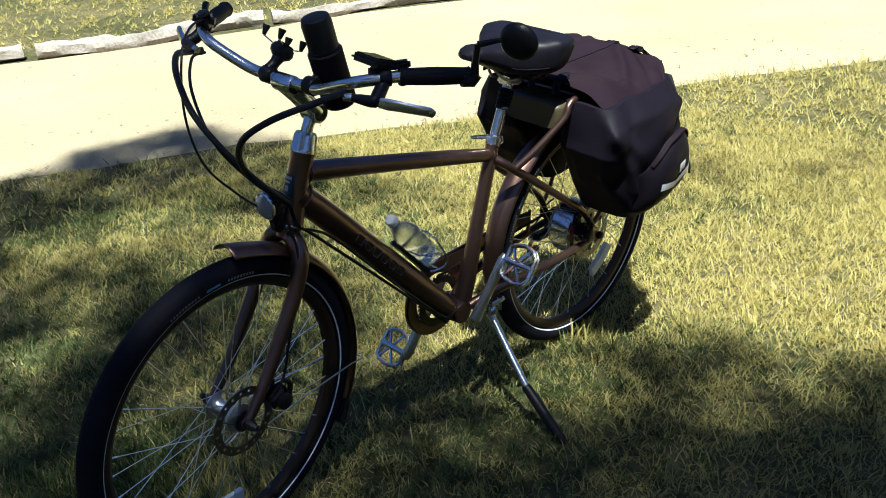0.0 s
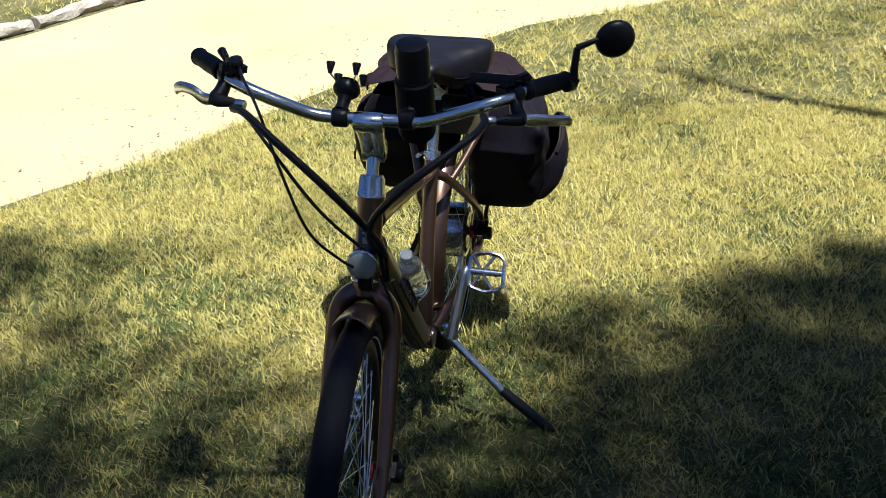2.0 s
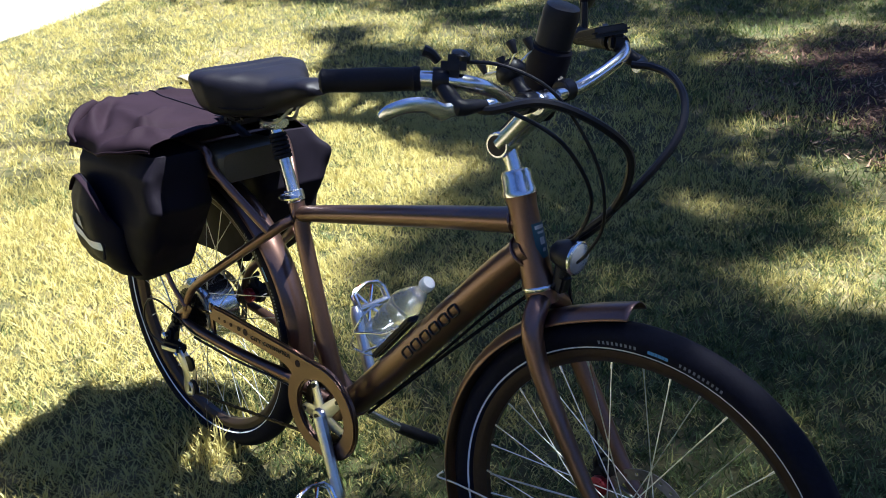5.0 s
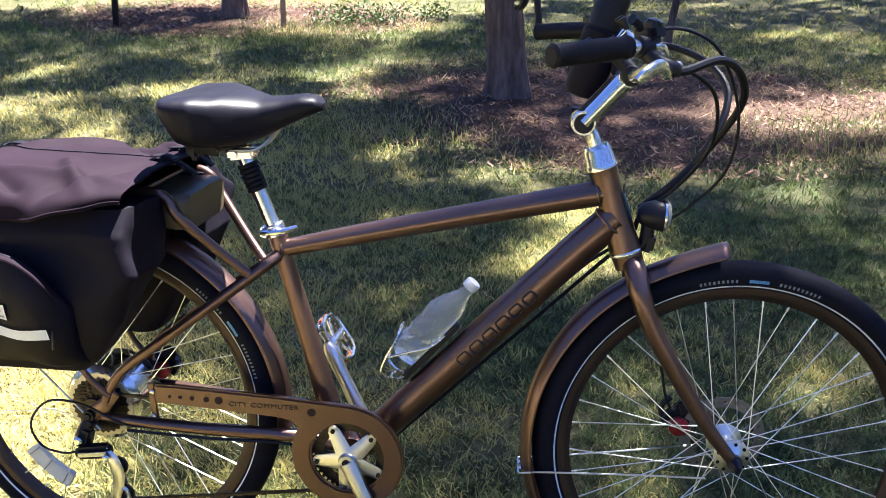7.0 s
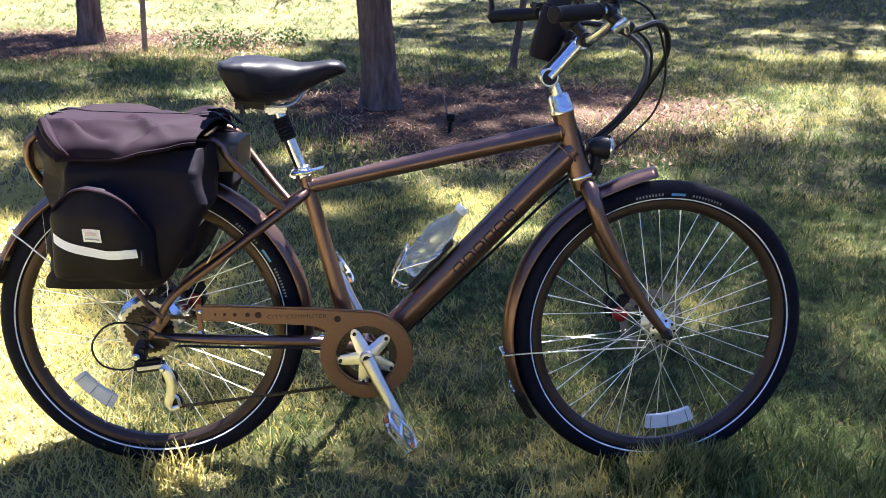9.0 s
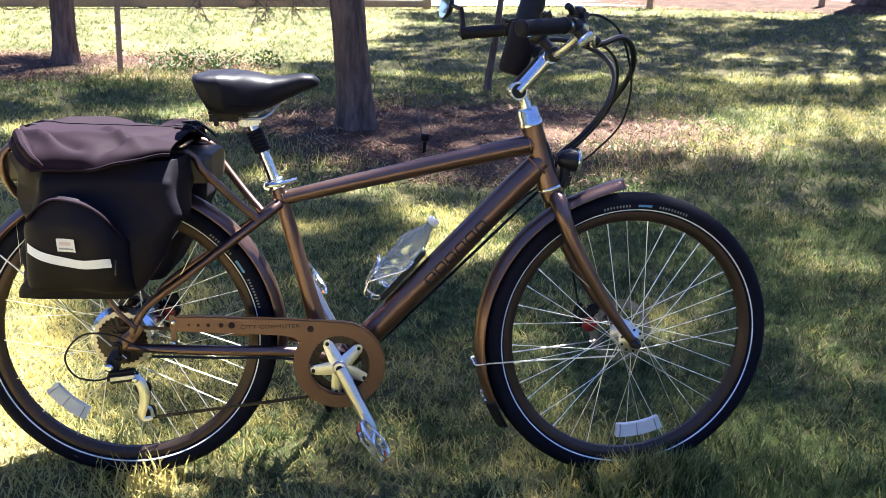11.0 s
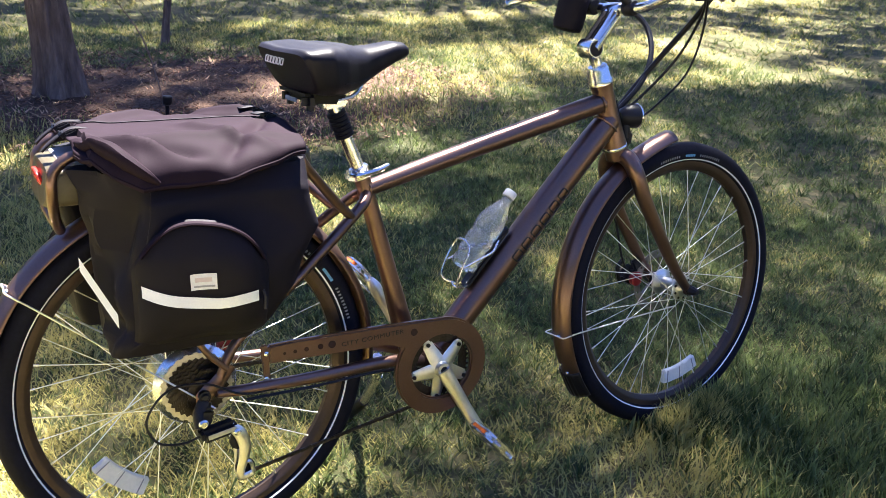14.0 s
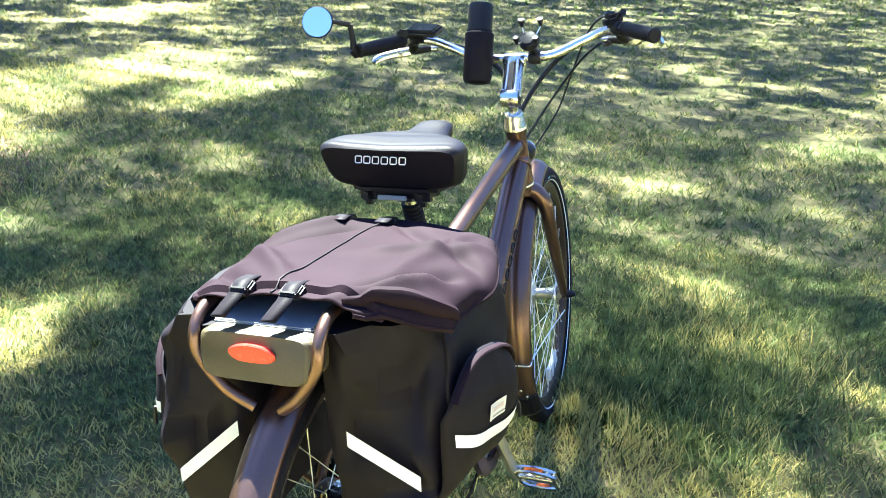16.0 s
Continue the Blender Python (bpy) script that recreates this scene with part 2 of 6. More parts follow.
def build_frame():
    bm = bmesh.new()
    tube(bm, [(0.392, 0, 0.696), (0.55, 0, 0.735), (0.8, 0, 0.794), (0.985, 0, 0.836)], [0.0165, 0.019, 0.021, 0.023], 16, 3)
    tube(bm, [(0.548, 0, 0.306), (0.75, 0, 0.522), (0.93, 0, 0.716), (1.008, 0, 0.795)], [0.031, 0.032, 0.031, 0.029], 18, 3)
    tube(bm, [(0.388, 0, 0.722), (0.41, 0, 0.64), (0.445, 0, 0.51), (0.478, 0, 0.385), (0.505, 0, 0.30)], [0.0175, 0.0175, 0.019, 0.023, 0.024], 16, 3)
    tube(bm, [HEAD_T, HEAD_T.lerp(HEAD_B, 0.1), HEAD_T.lerp(HEAD_B, 0.5), HEAD_T.lerp(HEAD_B, 0.86), HEAD_B], [0.0265, 0.0245, 0.0245, 0.027, 0.0285], 20)
    lathe(bm, [(0.028, -0.037), (0.03, -0.03), (0.03, 0.03), (0.028, 0.037)], BB, (0, 1, 0), 20)
    for s in (1, -1):
        tube(bm, [(0.392, s * 0.012, 0.688), (0.36, s * 0.036, 0.662), (0.21, s * 0.07, 0.548), (0.105, s * 0.08, 0.468), (0.07, s * 0.083, 0.425), (0.055, s * 0.083, 0.392)], [0.0125, 0.0115, 0.0105, 0.01, 0.0095, 0.009], 10, 4)
        tube(bm, [(0.505, s * 0.03, 0.312), (0.42, s * 0.052, 0.336), (0.25, s * 0.075, 0.346), (0.11, s * 0.083, 0.353), (0.045, s * 0.083, 0.358)], [0.014, 0.0135, 0.0125, 0.0115, 0.009], 10, 4)
        tube(bm, [(0.075, s * 0.083, 0.41), (0.045, s * 0.083, 0.375), (0.02, s * 0.083, 0.355), (0.022, s * 0.083, 0.335)], [0.011, 0.016, 0.016, 0.011], 8, 2, flat=0.3, up=(1, 0, 0))
    # weld beads
    for at, axis, r in (((0.975, 0, 0.834), (0.58, 0, 0.14), 0.024), ((0.996, 0, 0.783), (0.45, 0, 0.5), 0.0305), ((0.4, 0, 0.699), (0.58, 0, 0.14), 0.018), ((0.562, 0, 0.322), (0.45, 0, 0.48), 0.0325)):
        d = Vector(axis).normalized()
        q = d.to_track_quat('Z', 'Y').to_matrix()
        tube(bm, [Vector(at) + q @ Vector((math.cos(a) * r, math.sin(a) * r, 0)) for a in (2 * math.pi * i / 20 for i in range(20))], 0.0028, 6, closed=True)
    return part("frame", bm, BRONZE, bicycle, "bronze painted welded aluminium frame")


frame_ob = build_frame()


def build_seat():
    a, b = Vector((0.39, 0, 0.716)), Vector((0.328, 0, 0.874))
    d = (b - a).normalized()
    post = part("seat_post", tube(bmesh.new(), [a, b], 0.0138, 16), CHROME, bicycle, "polished aluminium seat post")
    bm = lathe(bmesh.new(), [(0.0185, -0.012), (0.0205, -0.01), (0.0205, 0.01), (0.0185, 0.012)], a + d * 0.018, d, 24)
    box(bm, a + Vector((-0.026, 0, 0.012)), (0.018, 0.02, 0.02), (0, 20, 0), 0.003)
    tube(bm, [a + Vector((-0.03, -0.012, 0.014)), a + Vector((-0.02, -0.026, 0.016)), a + Vector((0.02, -0.03, 0.024)), a + Vector((0.045, -0.026, 0.032))], [0.004, 0.005, 0.006, 0.0045], 8, 3)
    part("seat_clamp", bm, CHROME, post, "silver quick-release seat clamp")
    bm = bmesh.new()
    lathe(bm, [(r, 0.009 * i + o) for i in range(6) for r, o in ((0.0165, 0), (0.019, 0.002), (0.019, 0.007))] + [(0.0165, 0.054)], a + d * 0.098, d, 20)
    part("rubber_boot", bm, GRIP, post, "ribbed black rubber boot")
    bm = bmesh.new()
    box(bm, b + Vector((0.0, 0, 0.004)), (0.05, 0.042, 0.022), (0, -8, 0), 0.005)
    tube(bm, [b + Vector((-0.01, -0.026, 0.002)), b + Vector((-0.01, 0.026, 0.002))], 0.007, 10)
    part("saddle_clamp", bm, CHROME, post, "silver saddle clamp")
    for s in (1, -1):
        bm = tube(bmesh.new(), [(0.27, s * 0.035, 0.91), (0.29, s * 0.024, 0.888), (0.36, s * 0.022, 0.888), (0.4, s * 0.008, 0.925)], 0.0036, 8, 4)
        part("saddle_rail", bm, GALV, post)

    def top(x):
        return float(np.interp(x, [0.2, 0.206, 0.235, 0.27, 0.31, 0.345, 0.375, 0.41, 0.45, 0.475, 0.488], [0.978, 0.988, 0.994, 0.997, 0.994, 0.982, 0.975, 0.977, 0.983, 0.98, 0.968]))

    def low(x):
        return float(np.interp(x, [0.2, 0.206, 0.25, 0.3, 0.34, 0.37, 0.4, 0.45, 0.488], [0.908, 0.9, 0.893, 0.892, 0.895, 0.905, 0.919, 0.941, 0.956]))

    def half(x):
        return float(np.interp(x, [0.2, 0.206, 0.225, 0.26, 0.3, 0.34, 0.38, 0.42, 0.46, 0.48, 0.488], [0.123, 0.129, 0.132, 0.128, 0.108, 0.078, 0.054, 0.041, 0.034, 0.026, 0.012]))

    def skin(u, v):
        x = 0.2 + 0.288 * v ** 1.15          # shape tables run over a longer saddle
        xs = 0.221 + 0.265 * v ** 1.15
        a = 2 * math.pi * u
        h, zt, zl = half(x) * 1.03, top(x), low(x)
        c, s = math.cos(a), math.sin(a)
        e = float(np.interp(v, [0, 0.3, 0.6, 1], [0.3, 0.4, 0.6, 0.7]))
        yy = math.copysign(abs(c) ** e, c) * h
        zz = (zt + zl) / 2 + math.copysign(abs(s) ** float(np.interp(v, [0, 0.4, 1], [0.38, 0.48, 0.7])), s) * (zt - zl) / 2
        if s > 0:
            zz -= float(np.interp(v, [0, 0.25, 0.5], [0.002, 0.004, 0.012])) * abs(yy / 0.12) ** 2
            zz -= 0.015 * max(0, 1 - (yy / max(h, 1e-3)) ** 2) * float(np.interp(v, [0, 0.12, 0.4, 0.55], [0.3, 1, 0.8, 0]))
        deep = min(1, max(0, (zt - zz) / (zt - zl)))
        xs += 0.032 * deep ** 1.3 * (1 - v) ** 2
        yy *= 1 - 0.14 * deep ** 2 * (1 - v)
        return Vector((xs - 0.012 * (1 - (yy / 0.12) ** 2) * (1 - v), yy - 0.005, zz + 0.006))

    bm = bmesh.new()
    g = sheet(bm, skin, 56, 44, True)
    bm.faces.new([r[0] for r in g])
    bm.faces.new([r[-1] for r in g][::-1])
    saddle = part("saddle", bm, LEATHER, bicycle, "wide black vinyl saddle")
    bm = bmesh.new()
    box(bm, (0.285, -0.005, 0.899), (0.075, 0.15, 0.03), (0, 5, 0), 0.012, 1.15)
    box(bm, (0.26, 0.047, 0.889), (0.03, 0.03, 0.035), (0, 0, 0), 0.01)
    box(bm, (0.26, -0.057, 0.889), (0.03, 0.03, 0.035), (0, 0, 0), 0.01)
    part("saddle_base", bm, BLACK, saddle, "black plastic saddle base")
    for i in range(6):
        m = pose(0.2128 + 0.0006 * abs(i - 2.5), 0.041 - i * 0.0165, 0.962, 0, 14, 0)
        ring = [(0.0058, 0.0046), (0.0046, 0.0058), (-0.0046, 0.0058), (-0.0058, 0.0046), (-0.0058, -0.0046), (-0.0046, -0.0058), (0.0046, -0.0058), (0.0058, -0.0046)]
        bm = tube(bmesh.new(), [m @ Vector((0, y, z)) for y, z in ring], 0.0011, 6, closed=True, flat=0.9)
        part("lettering", bm, WHITEP, saddle, "white brand mark of hollow shapes")
    bm = box(bmesh.new(), (0.243, -0.005, 0.889), (0.004, 0.055, 0.008), (0, 0, 0), 0.001)
    part("lettering", bm, GREYP, saddle, "small grey lettering")
    bm = bmesh.new()
    tube(bm, [skin(0.965 - 0.02 * i / 24, 0.34 + 0.3 * i / 24) + Vector((0, 0.0005, 0)) for i in range(25)], 0.0012, 6)
    part("seam", bm, LEATHER, saddle, "stitched saddle seam")
    bm = bmesh.new()
    tube(bm, [skin(0.535 + 0.02 * i / 24, 0.34 + 0.3 * i / 24) - Vector((0, 0.0005, 0)) for i in range(25)], 0.0012, 6)
    part("seam", bm, LEATHER, saddle, "stitched saddle seam")


build_seat()


def build_wheel(name, c, turn, motor, label):
    """One wheel with its tyre, rim, hub, spokes, disc and reflector, about the centre c."""
    wheel = tagged(new(name), label)
    wheel.parent = bicycle
    base = turn @ Matrix.Translation(c)

    def add(n, bm, mat, lab=""):
        bm.transform(base)
        return part(n, bm, mat, wheel, lab)
    R, r = 0.334, 0.0255
    prof = []
    for i in range(22):
        a = radians(-140 + 280 * i / 21)
        rr = r + (0.0012 if i % 2 and abs(i - 10.5) < 6 else 0)
        prof.append((R + rr * math.cos(a), rr * math.sin(a)))
    tyre = add("tyre", lathe(bmesh.new(), prof, (0, 0, 0), (0, 1, 0), 96, True), RUBBER, "black rubber tyre")
    for s in (1, -1):
        a = radians(118)
        bm = lathe(bmesh.new(), [(R + (r + 0.0008) * math.cos(a), s * (r + 0.0008) * math.sin(a)), (R + (r + 0.0008) * math.cos(a + 0.13), s * (r + 0.0008) * math.sin(a + 0.13))], (0, 0, 0), (0, 1, 0), 96)
        for ring in list(bm.faces):
            if len(ring.verts) > 4:
                bm.faces.remove(ring)
        part("reflective_stripe", bm_moved(bm, base), REFLECT, tyre, "white reflective sidewall stripe")
        for start in (50 if motor else 104,):
            for off, n_let, mat in ((0, 9, TYREP), (15, 1, BLUEP), (24, 10, TYREP)):
                bm = bmesh.new()
                for i in range(n_let):
                    am = radians(start - off - i * 1.35)
                    if n_let == 1:
                        for j in range(6):
                            letter(bm, R, r, s, am - radians(j * 1.0), 0.95)
                    else:
                        letter(bm, R, r, s, am, 0.7)
                part("lettering", bm_moved(bm, base), mat, tyre)
    prof = [(0.300, 0.0135), (0.304, 0.0155), (0.318, 0.0155), (0.320, 0.012), (0.312, 0.0), (0.320, -0.012), (0.318, -0.0155), (0.304, -0.0155), (0.300, -0.0135), (0.291, -0.006), (0.291, 0.006)]
    add("rim", lathe(bmesh.new(), prof, (0, 0, 0), (0, 1, 0), 96, True), BROWNRIM, "bronze anodised rim")
    if motor:
        prof = [(0.012, -0.05), (0.04, -0.046), (0.074, -0.034), (0.081, -0.027), (0.081, 0.034), (0.074, 0.041), (0.03, 0.048), (0.012, 0.055)]
        hub = add("motor_hub", lathe(bmesh.new(), prof, (0, 0, 0), (0, 1, 0), 40), CHROME, "polished hub motor")
        fl, fr = (0.077, 0.034), (0.077, -0.027)
    else:
        prof = [(0.008, -0.052), (0.014, -0.047), (0.019, -0.042), (0.032, -0.039), (0.033, -0.035), (0.02, -0.031), (0.016, -0.026), (0.015, 0.02), (0.026, 0.026), (0.033, 0.029), (0.033, 0.033), (0.015, 0.04), (0.008, 0.05)]
        hub = add("hub", lathe(bmesh.new(), prof, (0, 0, 0), (0, 1, 0), 28), ALLOY, "alloy front hub with drilled flanges")
        # black discs give the flange holes their dark depth by colour
        bm = bmesh.new()
        for i in range(9):
            a = 2 * math.pi * i / 9
            lathe(bm, [(0.0034, 0.0), (0.0034, 0.0012)], (0.0265 * math.cos(a), -0.0405, 0.0265 * math.sin(a)), (0, -1, 0), 8)
        part("flange_hole_discs", bm_moved(bm, base), BLACK, hub, "black discs standing for holes in the hub flange")
        fl, fr = (0.029, 0.031), (0.029, -0.037)
    bm = lathe(bmesh.new(), [(0.006, -0.1), (0.0075, -0.098), (0.0075, 0.098), (0.006, 0.1)], (0, 0, 0), (0, 1, 0), 12)
    for s in (1, -1):
        lathe(bm, [(0.012, s * 0.086), (0.012, s * 0.096)] if motor else [(0.013, s * 0.064), (0.011, s * 0.078), (0.006, s * 0.09)], (0, 0, 0), (0, 1, 0), 8)
    if not motor:
        for v in bm.verts:
            if abs(v.co.y) > 0.09:
                v.co.y *= 0.85
    add("axle", bm, BLACK)
    # spokes, laced alternately to both flanges
    count = 36
    for i in range(count):
        s = 1 if i % 2 else -1
        fr_r, fr_y = fl if s > 0 else fr
        lead = (1 if (i // 2) % 2 else -1) * radians(62 if not motor else 28)
        a = 2 * math.pi * i / count + 0.05
        p0 = Vector((fr_r * math.cos(a + lead), fr_y, fr_r * math.sin(a + lead)))
        p1 = Vector((0.292 * math.cos(a), s * 0.004, 0.292 * math.sin(a)))
        bm = tube(bmesh.new(), [p0, p1], 0.0011, 5)
        tube(bm, [p1.lerp(p0, 0.045), p1], 0.002, 5)
        add("spoke", bm, STEEL)
    # brake disc on the left side
    bm = bmesh.new()
    y = 0.056 if motor else 0.046
    plate(bm, circle(0, 0, 0.08, 60), [circle(0.0705 * math.cos(t), 0.0705 * math.sin(t), 0.0035, 8) for t in (2 * math.pi * i / 20 for i in range(20))] + [circle(0, 0, 0.06, 48)], y, y + 0.002)
    disc = add("brake_disc", bm, DISC, "drilled steel brake disc")
    for i in range(6):
        a = 2 * math.pi * i / 6
        bm = tube(bmesh.new(), [(0.02 * math.cos(a), y + 0.001, 0.02 * math.sin(a)), (0.062 * math.cos(a + 0.5), y + 0.001, 0.062 * math.sin(a + 0.5))], 0.004, 6, flat=0.3)
        part("disc_arm", bm_moved(bm, base), DISC, disc)
    bm = lathe(bmesh.new(), [(0.024, y - 0.001), (0.024, y + 0.004)], (0, 0, 0), (0, 1, 0), 24)
    part("disc_carrier", bm_moved(bm, base), BLACK, disc)
    # reflector clipped to the spokes
    ang = radians(-80 if not motor else -131)
    rin, rout = (0.228, 0.263) if not motor else (0.21, 0.245)
    bm = bmesh.new()
    outline = [(rin * math.cos(ang + t), rin * math.sin(ang + t)) for t in np.linspace(-0.24, 0.24, 12)] + [(rout * math.cos(ang + t), rout * math.sin(ang + t)) for t in np.linspace(0.24, -0.24, 12)]
    plate(bm, outline, [], -0.012, 0.002, 0.002)
    refl = add("reflector", bm, WHITEP, "white plastic spoke reflector")
    for t in (-0.2, -0.02, 0.18):
        a = ang + t
        bm = tube(bmesh.new(), [((rin + 0.001) * math.cos(a), -0.0135, (rin + 0.001) * math.sin(a)), ((rout - 0.001) * math.cos(a), -0.0135, (rout - 0.001) * math.sin(a))], 0.0012, 5)
        part("reflector_rib", bm_moved(bm, base), GREYP, refl)
    return wheel, base


def bm_moved(bm, m):
    bm.transform(m)
    return bm


def letter(bm, R, r, s, am, k):
    """One small raised bar on a tyre's flank."""
    c, d = math.cos(am), math.sin(am)
    for (b0, b1) in ((radians(92), radians(105)),):
        vs = []
        for da, b in ((-0.0085, b0), (0.0085, b0), (0.0085, b1), (-0.0085, b1)):
            rr = R + (r + 0.0009) * math.cos(b)
            vs.append(bm.verts.new((rr * math.cos(am + da * k), s * (r + 0.0009) * math.sin(b), rr * math.sin(am + da * k))))
        bm.faces.new(vs)


rear_wheel, REAR_M = build_wheel("rear_wheel", REAR, Matrix.Identity(4), True, "rear wheel with hub motor")
front_wheel, FRONT_M = build_wheel("front_wheel", FRONT, STEER, False, "front wheel with disc brake")


def build_fork():
    bm = bmesh.new()
    tube(bm, [HEAD_B + up_head * 0.004, HEAD_B - up_head * 0.03], [0.028, 0.026], 18)
    for s in (1, -1):
        tube(bm, [(1.036, s * 0.004, 0.714), (1.043, s * 0.03, 0.704), (1.05, s * 0.05, 0.672), (1.072, s * 0.055, 0.615), (1.12, s * 0.057, 0.53), (1.178, s * 0.058, 0.436), (1.222, s * 0.058, 0.378), (1.238, s * 0.058, 0.36)],
             [0.019, 0.02, 0.019, 0.0175, 0.016, 0.0135, 0.0115, 0.011], 12, 4)
        lathe(bm, [(0.014, -0.004), (0.014, 0.004)], (1.238, s * 0.058, 0.36), (0, 1, 0), 14)
    return part("fork", steered(bm), BRONZE, bicycle, "bronze painted steel fork")


fork = build_fork()
bm = lathe(bmesh.new(), [(0.0285, 0), (0.0295, 0.002), (0.0295, 0.006), (0.0285, 0.008)], HEAD_B - up_head * 0.006, up_head, 28)
part("crown_race", bm, CHROME, fork, "polished lower headset ring")


def build_fender(name, c, turn, a0, a1, flap, flare, wire, label):
    """A curved mudguard from angle a0 to a1 with a flap at its end and a wire stay."""
    lift_tip = name == "front_fender"

    def shell(rad, w, drop, lo, hi):
        def fn(u, v):
            a = radians(lo + (hi - lo) * v)
            t = -1 + 2 * u
            r = rad - drop * abs(t) ** 2.2
            if lift_tip:
                r += 0.00003 * max(0, 114 - math.degrees(a)) ** 2
            return Vector((c[0] + r * math.cos(a), t * w, c[2] + r * math.sin(a)))
        return fn
    bm = bmesh.new()
    sheet(bm, shell(0.383, 0.033, 0.02, a0, a1), 15, 60)
    bm.transform(turn)
    f = part(name, bm, BRONZE, bicycle, label, mod=0.002)
    bm = bmesh.new()

    def flapfn(u, v):
        a = radians(a1 - 3 + (flap + 3) * v)
        t = -1 + 2 * u
        r = 0.386 - 0.02 * abs(t) ** 2.2 + flare * v * v + 0.0008 * math.cos(t * 22)
        return Vector((c[0] + r * math.cos(a), t * (0.034 + 0.006 * v), c[2] + r * math.sin(a)))
    sheet(bm, flapfn, 41, 10)
    bm.transform(turn)
    part("mud_flap", bm, BLACK, f, "black rubber mud flap", mod=0.003)
    a = radians(wire)
    o = Vector((c[0] + 0.388 * math.cos(a), 0, c[2] + 0.388 * math.sin(a)))
    for s in (1, -1):
        end = Vector((c[0] + (-0.05 if name == "front_fender" else 0.02), s * 0.066 if name == "front_fender" else s * 0.088, c[2] - 0.03))
        pts = [o + Vector((0, s * 0.002, 0)), o + Vector((0, s * 0.03, 0)), o.lerp(end, 0.06) + Vector((0, s * 0.028, 0)), o.lerp(end, 0.15) + Vector((0, s * 0.022, 0)), o.lerp(end, 0.6) + Vector((0, s * 0.008, 0)), end]
        bm = tube(bmesh.new(), pts, 0.0019, 6, 3)
        bm.transform(turn)
        part("stay_wire", bm, STEEL, f, "thin steel fender stay")
    for dz, aa in ((0.012, a), (-0.012, a), (0.014, radians(a1 - 4)), (-0.014, radians(a1 - 4)), (0, radians(a1 - 7))):
        bm = lathe(bmesh.new(), [(0.004, -0.001), (0.004, 0.003), (0.002, 0.0045)], (c[0] + 0.384 * math.cos(aa), dz, c[2] + 0.384 * math.sin(aa)), (math.cos(aa), 0, math.sin(aa)), 8)
        bm.transform(turn)
        part("rivet", bm, CHROME, f, "small steel rivet")
    return f


front_fender = build_fender("front_fender", FRONT, STEER, 95, 207, 8, 0.002, 188, "bronze front mudguard over tyre")
rear_fender = build_fender("rear_fender", REAR, Matrix.Identity(4), -8, 157, 10, 0.009, 143, "bronze rear mudguard over tyre")


